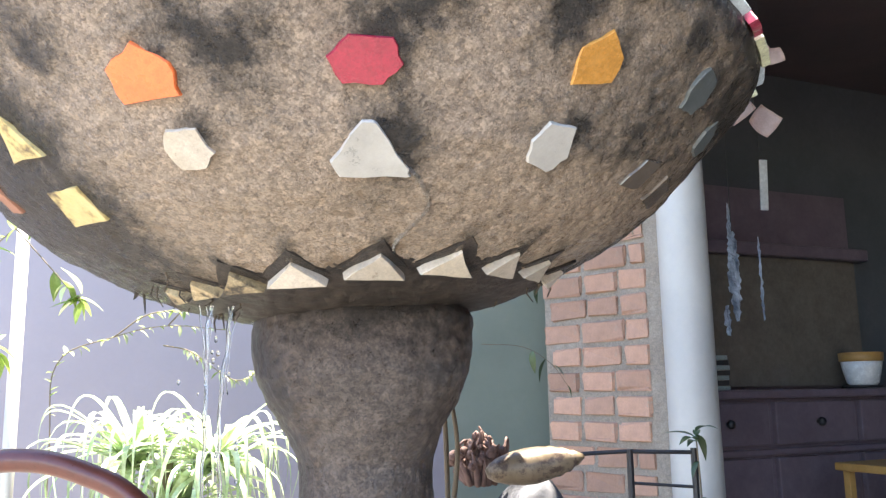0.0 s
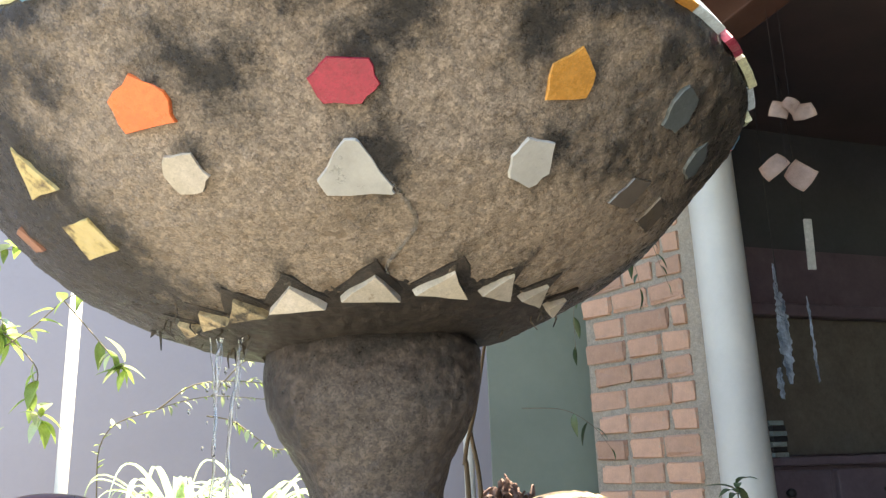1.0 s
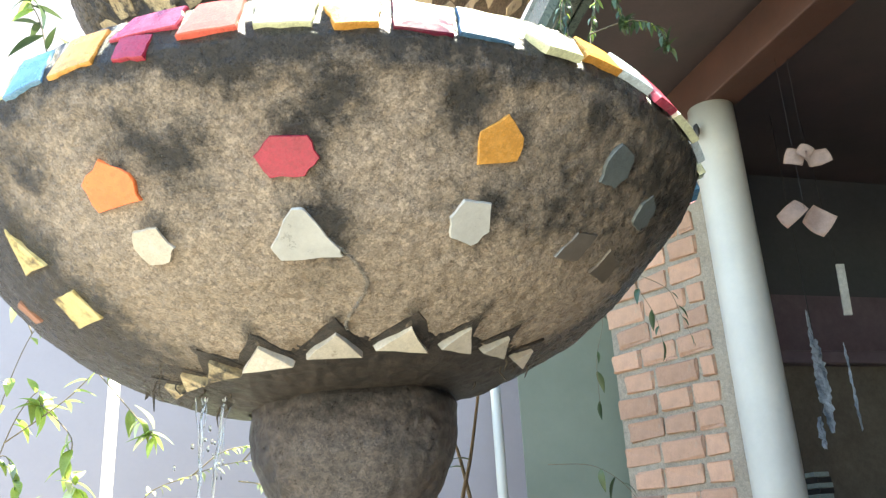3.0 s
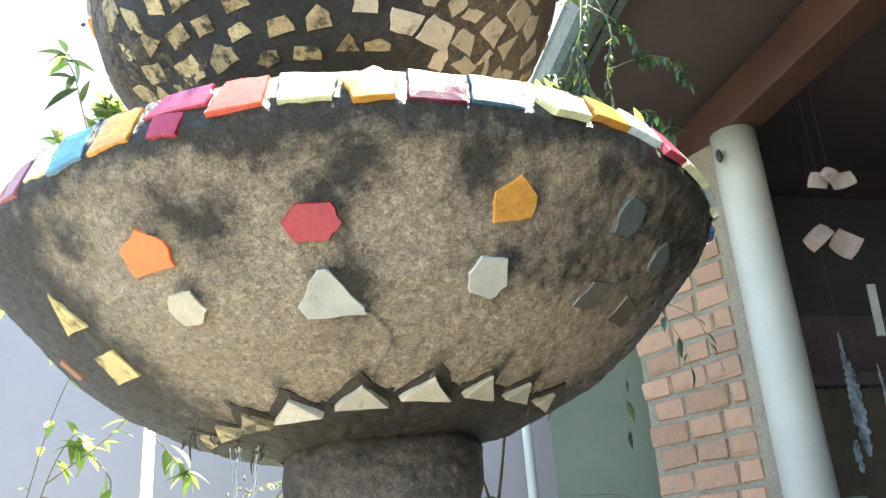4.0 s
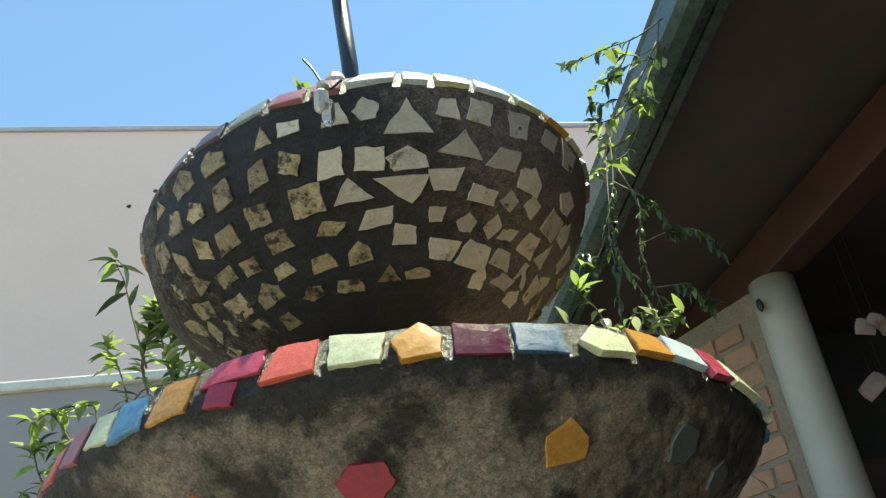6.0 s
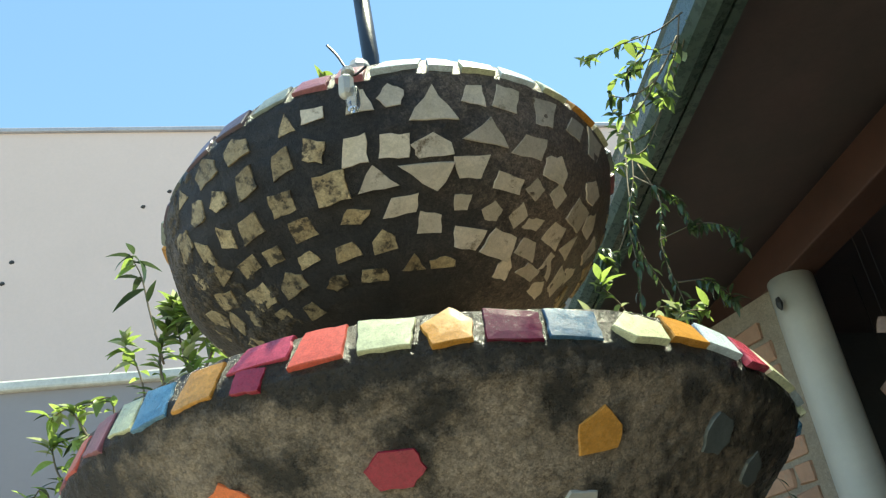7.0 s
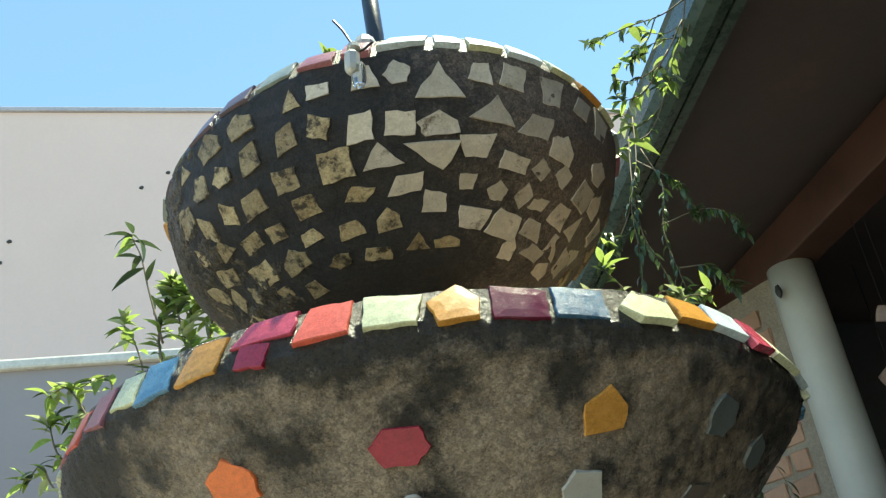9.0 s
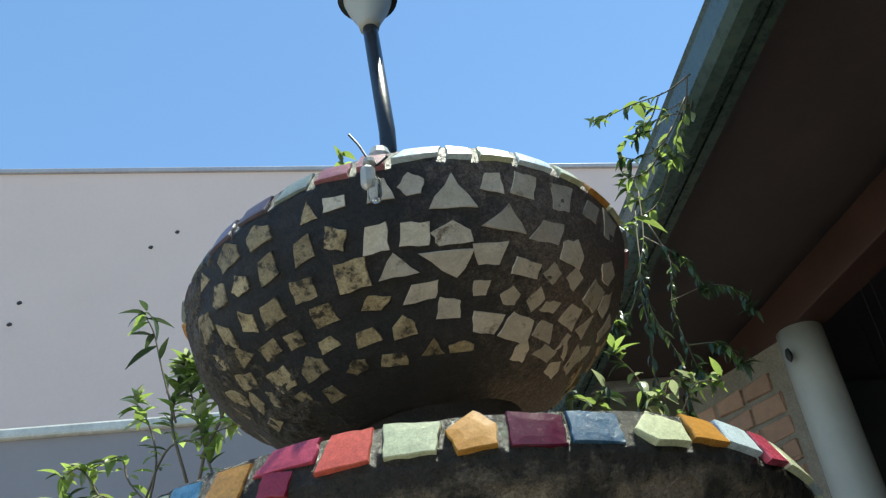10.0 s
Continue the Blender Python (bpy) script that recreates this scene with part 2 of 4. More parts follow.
    "brick": mat("orange clay brick", (0.52, 0.3, 0.195), 0.9, second=(0.4, 0.235, 0.155), scale=18, bump=0.9, fine=130, vary=0.22, stain=(0.38, 0.29, 0.21), stain_scale=24, stain_at=0.62),
    "mortar": mat("grey brown mortar", (0.34, 0.285, 0.215), 0.95, second=(0.27, 0.22, 0.165), scale=9, bump=0.8, fine=120, grit=0.15, grit_scale=300),
    "white": mat("white painted pipe", (0.53, 0.5, 0.43), 0.5, second=(0.45, 0.43, 0.375), scale=4, bump=0.12, fine=90, grain_depth=0.04),
    "coping": mat("pale coping", (0.66, 0.64, 0.6), 0.85, second=(0.5, 0.48, 0.44), scale=7, bump=0.4),
    "flashing": mat("blue grey metal flashing", (0.42, 0.42, 0.47), 0.5, second=(0.34, 0.33, 0.38), scale=3, bump=0.1),
    # Mortar colour lowered to include the shade of recessed gaps and crumbs.
    "crumb": mat("crumbly mortar darkened for gap shade", (0.035, 0.03, 0.024), 0.9, second=(0.009, 0.008, 0.0065), scale=60, bump=1.0, fine=150, spread=0.6, grain_depth=0.3, grit=0.4, grit_scale=420),
    "timber": mat("red brown timber", (0.095, 0.043, 0.03), 0.6, second=(0.06, 0.029, 0.02), scale=5, bump=0.3, fine=60),
    "soffit": mat("dark red boards", (0.14, 0.092, 0.09), 0.6, second=(0.07, 0.064, 0.062), scale=2.5, bump=0.3, spread=0.8),
    "gutter": mat("dark green painted steel", (0.085, 0.122, 0.1), 0.3, second=(0.05, 0.075, 0.062), scale=5, bump=0.1, spec=0.6),
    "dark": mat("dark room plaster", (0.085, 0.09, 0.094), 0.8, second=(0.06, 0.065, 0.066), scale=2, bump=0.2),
    "ground": mat("worn stone paving", (0.25, 0.23, 0.2), 0.9, second=(0.19, 0.175, 0.15), scale=2.5, bump=0.4, fine=40),
    "post": mat("black painted post", (0.018, 0.02, 0.024), 0.35, second=(0.014, 0.015, 0.018), bump=0.1),
}


# ---- builders ----
def thing(name, at, label, category, group="", kind=""):
    e = new(name)
    e.location = at
    e.empty_display_size = 0.05
    return tagged(e, label, category, group, kind)


def mesh_of(name, bm, material, smooth=False):
    me = bpy.data.meshes.new(name)
    bm.normal_update()
    bm.to_mesh(me)
    bm.free()
    me.materials.append(material)
    if smooth:
        me.polygons.foreach_set("use_smooth", [True] * len(me.polygons))
    return me


def hang(ob, parent):
    """Parent ob, built in world places, under parent without moving it."""
    if parent is not None:
        ob.parent = parent
        ob.matrix_parent_inverse = Matrix.Translation(-parent.location)
    return ob


def part(name, bm, material, parent=None, label="", smooth=False):
    ob = new(name, mesh_of(name, bm, material, smooth))
    if label:
        ob["label"] = label
    return hang(ob, parent)


def piece(name, me, m, parent, label=""):
    """One more object on shared mesh data, at the pose m."""
    ob = new(name, me)
    if label:
        ob["label"] = label
    hang(ob, parent)
    ob.matrix_basis = m
    return ob


def box(bm, lo, hi, m=None, bevel=0.0):
    vs = bmesh.ops.create_cube(bm, size=1)["verts"]
    for v in vs:
        v.co = Vector([(lo[i] + hi[i]) / 2 + v.co[i] * (hi[i] - lo[i]) for i in range(3)])
    if bevel:
        es = list({e for v in vs for e in v.link_edges})
        out = bmesh.ops.bevel(bm, geom=es, offset=bevel, segments=2, affect="EDGES", profile=0.5)
        vs = list({v for f in out["faces"] for v in f.verts} | {v for v in vs if v.is_valid})
    if m is not None:
        for v in vs:
            v.co = m @ v.co
    return bm


def boxed(lo, hi, m=None, bevel=0.0):
    return box(bmesh.new(), lo, hi, m, bevel)


def tube(bm, pts, radius, sides=8, end=None):
    """A tapered tube through points, with capped ends."""
    pts = [Vector(p) for p in pts]
    end = radius if end is None else end
    rings = []
    for i, p in enumerate(pts):
        d = (pts[min(i + 1, len(pts) - 1)] - pts[max(i - 1, 0)]).normalized()
        a = d.orthogonal().normalized() if i == 0 else (rings_a - d * rings_a.dot(d)).normalized()
        rings_a = a
        c = d.cross(a)
        r = radius + (end - radius) * i / (len(pts) - 1)
        rings.append([bm.verts.new(p + (a * math.cos(k * math.tau / sides) + c * math.sin(k * math.tau / sides)) * r) for k in range(sides)])
    for q, w in zip(rings, rings[1:]):
        for k in range(sides):
            bm.faces.new((q[k], q[(k + 1) % sides], w[(k + 1) % sides], w[k]))
    bm.faces.new(rings[0][::-1])
    bm.faces.new(rings[-1])
    return bm


def curve_points(ctrl, n=8):
    """Points of a smooth curve through the control points."""
    c = [Vector(p) for p in ctrl]
    c = [c[0] * 2 - c[1]] + c + [c[-1] * 2 - c[-2]]
    out = []
    for i in range(1, len(c) - 2):
        for k in range(n):
            u = k / n
            out.append(0.5 * (2 * c[i] + (c[i + 1] - c[i - 1]) * u + (2 * c[i - 1] - 5 * c[i] + 4 * c[i + 1] - c[i + 2]) * u * u + (3 * c[i] - c[i - 1] - 3 * c[i + 1] + c[i + 2]) * u ** 3))
    return out + [c[-2]]


def lathe(profile, centre, seg=96, tilt=(0.0, 0.0), rough=0.0, freq=9.0, capped=True):
    """A turned body: profile of (radius, height), leaning by tilt, with an uneven surface."""
    bm = bmesh.new()
    rings = []
    for r, z in profile:
        ring = []
        for k in range(seg):
            a = math.tau * k / seg
            x, y = math.sin(a), -math.cos(a)
            p = Vector((centre[0] + r * x, centre[1] + r * y, z + tilt[0] * r * x + tilt[1] * r * y))
            if rough:
                q = noise.noise(p * freq) + 0.5 * noise.noise(p * freq * 2.7) + 0.3 * noise.noise(p * freq * 8)
                p += Vector((x, y, 0.25)) * q * rough
            ring.append(bm.verts.new(p))
        rings.append(ring)
    for q, w in zip(rings, rings[1:]):
        for k in range(seg):
            bm.faces.new((q[k], q[(k + 1) % seg], w[(k + 1) % seg], w[k]))
    for ring, flip in ((rings[0], True), (rings[-1], False)) if capped else ():
        bm.faces.new(ring[::-1] if flip else ring)
    return bm


def lump(at, size, seed, detail=4, rough=0.25, freq=1.6):
    bm = bmesh.new()
    bmesh.ops.create_icosphere(bm, subdivisions=detail, radius=1)
    for v in bm.verts:
        q = v.co.normalized()
        k = 1 + rough * (noise.noise(q * freq + Vector((seed, 0, 0))) + 0.5 * noise.noise(q * freq * 2.6 + Vector((0, seed, 0))))
        v.co = Vector(at) + Vector((q.x * size[0], q.y * size[1], q.z * size[2])) * k
    return bm


# ---- building axes ----
TURN = radians(21)                                                               # roof edge and beam
ROOF = Matrix.Translation((0.915, 2.72, 0)) @ Matrix.Rotation(TURN, 4, "Z")
BACK = Matrix.Translation((-1.38, 3.06, 0)) @ Matrix.Rotation(radians(14), 4, "Z")   # courtyard wall
PIER = Matrix.Translation((0.80, 2.82, 0)) @ Matrix.Rotation(radians(-50), 4, "Z")   # face of the brick pier

GUT = ROOF @ Matrix.Translation((-0.80, -0.75, 0)) @ Matrix.Rotation(radians(-4.4), 4, "Z")   # gutter line
REAR = Matrix.Translation((-1.38, 5.57, 0)) @ Matrix.Rotation(radians(18.4), 4, "Z")   # neighbouring wall

# ---- ground and walls ----
bm = bmesh.new()
bmesh.ops.create_grid(bm, x_segments=60, y_segments=60, size=60)
tagged(part("ground", bm, M["ground"]), "worn stone paving of the courtyard", "ground", kind="structure")
tagged(part("wall_back", boxed((-8, 0, 0), (2.6, 0.2, 2.55), BACK), M["lilac"]), "lilac grey painted courtyard wall", "wall", kind="structure")
tagged(part("wall_coping", boxed((-8, -0.03, 2.55), (2.6, 0.24, 2.60), BACK, 0.012), M["coping"]), "pale weathered coping on the courtyard wall", "coping", kind="structure")
tagged(part("wall_green", boxed((1.56, -0.012, 0), (2.58, -0.001, 2.5), BACK), M["green"]), "sage green painted stretch of the courtyard wall", "wall", kind="structure")
tagged(part("wall_beige", boxed((-14, 0, 0), (9, 0.28, 5.94), REAR), M["beige"]), "tall plain beige rendered neighbouring wall", "wall", kind="structure")
tagged(part("wall_flashing", boxed((-14, -0.03, 5.94), (9, 0.3, 5.985), REAR, 0.008), M["flashing"]), "thin pale flashing along the beige wall", "flashing", kind="structure")
tagged(part("wall_left", boxed((-8.2, -9, 0), (-8, 0, 2.55), BACK), M["lilac"]), "plain lilac courtyard side wall", "wall", kind="structure")

# ---- fountain ----
LOW_C, LOW_T = (-0.072, 0.877), (0.022, -0.004)
LOW_P = [(0.10, 1.052), (0.136, 1.061), (0.17, 1.068), (0.21, 1.082), (0.25, 1.101), (0.292, 1.123), (0.33, 1.151), (0.357, 1.178), (0.382, 1.205), (0.406, 1.23), (0.421, 1.245), (0.4295, 1.261), (0.4278, 1.275), (0.4195, 1.301)]
UP_C, UP_T = (-0.093, 0.849), (0.096, -0.01)
UP_P = [(0.11, 1.44), (0.165, 1.46), (0.2, 1.482), (0.229, 1.51), (0.262, 1.535), (0.283, 1.56), (0.298, 1.585), (0.309, 1.615), (0.317, 1.642), (0.3135, 1.657), (0.3035, 1.677)]


def on_bowl(profile, centre, tilt, az, z):
    """Place and frame (across, up the side, outwards) on a bowl's side."""
    def at(a, h):
        for (r0, z0), (r1, z1) in zip(profile, profile[1:]):
            if h <= z1 or (r1, z1) == profile[-1]:
                r = r0 + (r1 - r0) * (h - z0) / (z1 - z0)
                break
        x, y = math.sin(a), -math.cos(a)
        return Vector((centre[0] + r * x, centre[1] + r * y, h + tilt[0] * r * x + tilt[1] * r * y))
    a = radians(az)
    p = at(a, z)
    u = (at(a + 0.02, z) - at(a - 0.02, z)).normalized()
    v = (at(a, min(z + 0.008, profile[-1][1])) - at(a, max(z - 0.008, profile[0][1]))).normalized()
    n = u.cross(v).normalized()
    v = n.cross(u)
    return Matrix(((u.x, v.x, n.x, p.x), (u.y, v.y, n.y, p.y), (u.z, v.z, n.z, p.z), (0, 0, 0, 1)))


def shard(outline, w, h, thick, m, rough=0.0, rng=None):
    """A broken flat tile with chipped edges, lying in the frame m."""
    bm = bmesh.new()
    pts = []
    for i, (x, y) in enumerate(outline):
        x2, y2 = outline[(i + 1) % len(outline)]
        pts.append((x, y))
        if rough:
            for f in (0.33, 0.67):
                pts.append((x + (x2 - x) * f + rng.uniform(-rough, rough), y + (y2 - y) * f + rng.uniform(-rough, rough)))
    lo = [bm.verts.new(m @ Vector((x * w, y * h, -0.004))) for x, y in pts]
    hi = [bm.verts.new(m @ Vector((x * w * 0.985, y * h * 0.985, thick - 0.0012))) for x, y in pts]
    top = [bm.verts.new(m @ Vector((x * w * 0.955, y * h * 0.955, thick))) for x, y in pts]
    bm.faces.new(top)
    for a, b in ((lo, hi), (hi, top)):
        for k in range(len(pts)):
            bm.faces.new((a[k], a[(k + 1) % len(pts)], b[(k + 1) % len(pts)], b[k]))
    return bm


SHAPES = {
    "quad": [(-0.5, -0.42), (0.42, -0.5), (0.5, 0.36), (-0.38, 0.5)],
    "wedge": [(-0.5, -0.5), (0.4, -0.38), (0.5, 0.5), (-0.22, 0.42)],
    "tri": [(-0.5, -0.46), (0.5, -0.5), (0.04, 0.5)],
    "down": [(-0.5, 0.46), (0.1, -0.5), (0.5, 0.4)],
    "pent": [(-0.5, -0.12), (-0.22, -0.5), (0.4, -0.46), (0.5, 0.2), (-0.02, 0.5)],
    "house": [(-0.42, -0.5), (0.46, -0.44), (0.5, 0.1), (0.02, 0.5), (-0.5, 0.08)],
    "kite": [(-0.5, -0.14), (0.14, -0.5), (0.5, 0.12), (-0.12, 0.5)],
    "trap": [(-0.5, -0.46), (0.5, -0.5), (0.3, 0.5), (-0.34, 0.44)],
    "inv": [(-0.36, -0.5), (0.3, -0.44), (0.5, 0.5), (-0.5, 0.42)],
    "hex": [(-0.5, 0.06), (-0.34, -0.46), (0.24, -0.5), (0.5, -0.12), (0.4, 0.44), (-0.24, 0.5)],
    "peak": [(-0.5, -0.22), (-0.44, -0.5), (0.5, -0.5), (0.5, -0.32), (0.14, 0.44), (-0.1, 0.5)],
    "half": [(-0.5, -0.4), (0.5, -0.5), (0.34, 0.2), (0.04, 0.5), (-0.3, 0.36)],
}
rng = random.Random(4)
fountain = thing("fountain", (-0.06, 0.877, 0), "two-tier cement fountain set with broken coloured tiles", "fountain")
lower = part("lower_bowl", lathe([(q - 0.0035, z) for q, z in LOW_P[:-1]] + [(0.4125, 1.296), (0.394, 1.299), (0.383, 1.288), (0.36, 1.24), (0.3, 1.19), (0.1, 1.17)], LOW_C, 260, LOW_T, 0.002, 11), M["cement"], fountain, "weathered grey brown cement bowl", True)
upper = part("upper_bowl", lathe([(q - 0.0035, z) for q, z in UP_P[:-1]] + [(0.297, 1.673), (0.268, 1.672), (0.25, 1.62), (0.1, 1.56)], UP_C, 240, UP_T, 0.0016, 12), M["grout"], fountain, "rounded bowl of black grout and cream tile shards", True)
PED = [(0.30, -0.02), (0.29, 0.3), (0.2, 0.5), (0.12, 0.7), (0.078, 0.8), (0.067, 0.86), (0.067, 0.905), (0.08, 0.935), (0.098, 0.965), (0.109, 0.99), (0.113, 1.02), (0.113, 1.05), (0.1, 1.075)]
fine_ped = []
for (r0, z0), (r1, z1) in zip(PED, PED[1:]):
    for k in range(8 if z0 > 0.79 else 2):
        f = k / (8 if z0 > 0.79 else 2)
        z = z0 + (z1 - z0) * f
        fine_ped.append((r0 + (r1 - r0) * f + 0.003 * noise.noise(Vector((0, 0, z * 45))) + 0.0016 * noise.noise(Vector((3, 0, z * 130))), z))
pedestal = part("pedestal", lathe([(q - (0.004 if z > 0.82 else 0), z) for q, z in fine_ped + [PED[-1]]], (-0.052, 0.877), 260, (0, 0), 0.0055, 10), M["pedestal"], fountain, "damp stained cement baluster", True)
part("rim_mortar", lathe([(0.4045 + 0.008 * math.cos(k * math.tau / 10), 1.2985 + 0.006 * math.sin(k * math.tau / 10)) for k in range(-2, 7)], LOW_C, 1000, LOW_T, 0.0034, 48, False), M["crumb"], lower, "rough mortar edge, darkened for shade in the gaps", True)
part("rim_mortar", lathe([(0.2935 + 0.008 * math.cos(k * math.tau / 10), 1.674 + 0.006 * math.sin(k * math.tau / 10)) for k in range(-2, 7)], UP_C, 800, UP_T, 0.0034, 48, False), M["crumb"], upper, "rough mortar edge, darkened for shade in the gaps", True)
part("neck", lathe([(0.12, 1.16), (0.1, 1.25), (0.09, 1.36), (0.12, 1.45), (0.14, 1.48)], (-0.085, 0.86), 64, (0, 0), 0.004, 9), M["grout"], fountain, smooth=True)
bm = bmesh.new()
bmesh.ops.create_circle(bm, cap_ends=True, segments=72, radius=0.375)
for v in bm.verts:
    v.co += Vector((LOW_C[0], LOW_C[1], 1.272))
part("water", bm, M["water"], fountain).visible_shadow = False   # lets the sun reach the bottom of the bowl


def rim_shard(profile, centre, tilt, az, z, w, h, outline, thick, lean, turn):
    """A broken tile bent round a bowl's rim, its top leaning inwards."""
    bm = bmesh.new()
    base = on_bowl(profile, centre, tilt, az, z)
    rad = (Vector((base.translation.x, base.translation.y)) - Vector(centre)).length
    pts = []
    for k, (x, y) in enumerate(outline):
        x2, y2 = outline[(k + 1) % len(outline)]
        for f in (0, 0.25, 0.5, 0.75):
            j = 0.0 if f == 0 else rng.uniform(-0.022, 0.022)
            pts.append((x + (x2 - x) * f + j, y + (y2 - y) * f + j))
    c, n = math.cos(turn), math.sin(turn)

    def place(x, y, up):
        u, v = (x * c - y * n) * w, (x * n + y * c) * h
        q = on_bowl(profile, centre, tilt, az + math.degrees(u / rad), z)
        d = q.col[1].to_3d() * v + q.col[2].to_3d() * (up - lean * (v - 0.35 * h))
        return bm.verts.new(q.translation + d)
    rings = [[place(x * f, y * f, up) for x, y in pts] for f, up in ((1, -0.006), (0.99, thick - 0.0014), (0.955, thick), (0.5, thick + 0.0004))]
    for a, b in zip(rings, rings[1:]):
        for k in range(len(pts)):
            bm.faces.new((a[k], a[(k + 1) % len(pts)], b[(k + 1) % len(pts)], b[k]))
    mid = place(0, 0, thick + 0.0004)
    for k in range(len(pts)):
        bm.faces.new((rings[-1][k], rings[-1][(k + 1) % len(pts)], mid))
    return bm


def set_tiles(rows, profile, centre, tilt, parent, proud=0.003, rough=0.03):
    for az, z, w, h, shape, colour in rows:
        outline = [(x + rng.uniform(-0.06, 0.06), y + rng.uniform(-0.06, 0.06)) for x, y in SHAPES[shape]]
        if proud > 0.005:
            lean = 0.14 if profile is UP_P and az > 8 else 0.2 if az > 33 else 0.08 if -12 < az < 18 else 0.0
            bm = rim_shard(profile, centre, tilt, az, z / 1000, w / (1020 if profile is UP_P else 980), h * (1.24 if lean > 0.1 else 1.17) / 1000, outline, proud - 0.0028, lean, rng.uniform(-0.06, 0.06))
            part("tile", bm, M[colour], parent)
            continue
        if profile is UP_P:
            w, h = w * 1.07, h * 1.09
        m = on_bowl(profile, centre, tilt, az, z / 1000) @ Matrix.Rotation(rng.uniform(-0.09, 0.09), 4, "Z")
        p = m.translation
        f = 11 if profile is LOW_P else 12
        m = m @ Matrix.Translation((0, 0, 0.0018 * max(0, noise.noise(p * f) + 0.5 * noise.noise(p * f * 2.7) + 0.3 * noise.noise(p * f * 8))))
        part("tile", shard(outline, w / 1000, h / 1000, proud, m, rough, rng), M[colour], parent)


# shards of the lower bowl's rim: angle, height, width, depth (millimetres), shape, colour
set_tiles([(-58, 1283, 50, 36, "quad", "celadon"), (-51, 1283, 52, 36, "quad", "mauve"), (-44, 1283, 50, 36, "quad", "coral"), (-36, 1283, 48, 36, "quad", "mauve"), (-29, 1283, 41, 36, "quad", "celadon"), (-23, 1281, 46, 38, "quad", "blue"),
           (-16, 1279, 52, 34, "wedge", "amber"), (-8, 1290, 62, 24, "wedge", "red_sunlit"), (-9, 1268, 34, 20, "quad", "red"), (-0.5, 1285, 48, 38, "wedge", "coral")], LOW_P, LOW_C, LOW_T, lower, 0.0052, 0.022)
set_tiles([(7, 1286, 50, 34, "quad", "celadon"), (14.2, 1286, 42, 36, "house", "amber"), (21.3, 1283, 52, 33, "quad", "maroon"), (28.8, 1284, 52, 35, "quad", "deep_blue"),
           (37, 1284, 56, 32, "pent", "celadon"), (44.5, 1288, 46, 28, "quad", "amber"), (51, 1288, 46, 32, "quad", "paleblue"), (58, 1284, 50, 36, "wedge", "red_sunlit"), (66, 1283, 56, 34, "quad", "celadon"), (74, 1283, 50, 34, "quad", "paleblue")], LOW_P, LOW_C, LOW_T, lower, 0.0052, 0.022)
set_tiles([(a, 1284, 48, 34, rng.choice(["quad", "wedge", "pent"]), rng.choice(["red", "amber", "celadon", "blue", "coral", "mauve"])) for a in range(82, 298, 7)], LOW_P, LOW_C, LOW_T, lower, 0.0052, 0.022)
# shards on the lower bowl's side
SIDE = [(-18, 1192, 47, 44, "house", "orange"), (6, 1191, 52, 37, "hex", "red"), (33, 1207, 46, 44, "house", "amber"), (54, 1212, 40, 40, "hex", "slate"),
        (7, 1144, 56, 50, "peak", "frost"), (32, 1153, 42, 42, "hex", "frost"), (-16, 1148, 38, 38, "hex", "cream"), (-42, 1177, 46, 46, "tri", "yellow"), (-42, 1131, 48, 42, "quad", "yellow"),
        (68, 1198, 40, 34, "hex", "slate"), (55, 1153, 42, 34, "wedge", "pane"), (68, 1150, 50, 36, "quad", "pane"), (-60, 1151, 26, 32, "quad", "terracotta")]
set_tiles([q for q in SIDE if q[5] not in ("slate", "pane")], LOW_P, LOW_C, LOW_T, lower, 0.0019, 0.035)
set_tiles([q for q in SIDE if q[5] == "slate"], LOW_P, LOW_C, LOW_T, lower, 0.0021, 0.05)
set_tiles([q for q in SIDE if q[5] == "pane"], LOW_P, LOW_C, LOW_T, lower, 0.001, 0.05)


def ring_rise(az):
    """The shard ring sits higher on one side of the foot."""
    return 0.013 * min(max((az + 50) / 90, 0), 1) ** 1.6 if az < 100 else 0.006


# pointed shards round the bowl's foot, standing out over dark sheets for recess shade
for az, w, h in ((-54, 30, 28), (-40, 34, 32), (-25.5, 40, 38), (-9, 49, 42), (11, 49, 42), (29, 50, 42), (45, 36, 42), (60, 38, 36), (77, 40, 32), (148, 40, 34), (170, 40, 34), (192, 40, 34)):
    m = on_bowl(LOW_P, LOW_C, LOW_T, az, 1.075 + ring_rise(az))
    part("socket", shard(SHAPES["tri"], w / 780, h / 900, 0.0012, m @ Matrix.Translation((0, 0.007, 0)), 0.05, rng), M["wet_shaded"], lower)
    part("petal_tile", shard(SHAPES["tri"], w / 920, h / 1360, 0.005, m @ Matrix.Translation((0, -0.005, 0.003)) @ Matrix.Rotation(-0.22, 4, "X"), 0.03, rng), M["cream_dirty" if az < -20 else "cream"], lower)


def crust(profile, centre, tilt, keep, lift, seg, steps, grain=0.0016, freq=11.0, amp=0.002, full=False):
    """A rough skin over a bowl's side, kept only where keep(az, z, p) is over zero, or all over with keep as its tone
    level.
    """
    bm = bmesh.new()
    moss = bm.verts.layers.float.new("moss")
    z0, z1 = profile[0][1], profile[-1][1]
    grid = []
    for i in range(steps + 1):
        z = z0 + (z1 - z0) * i / steps
        row = []
        for k in range(seg):
            az = 230 * k / (seg - 1) - 115
            m = on_bowl(profile, centre, tilt, az, z)
            p = m.translation
            g = keep(az, z, p)
            up = lift * max(min(g * 4, 1), -0.6) + grain * noise.noise(p * 90) + amp * (noise.noise(p * freq) + 0.5 * noise.noise(p * freq * 2.7))
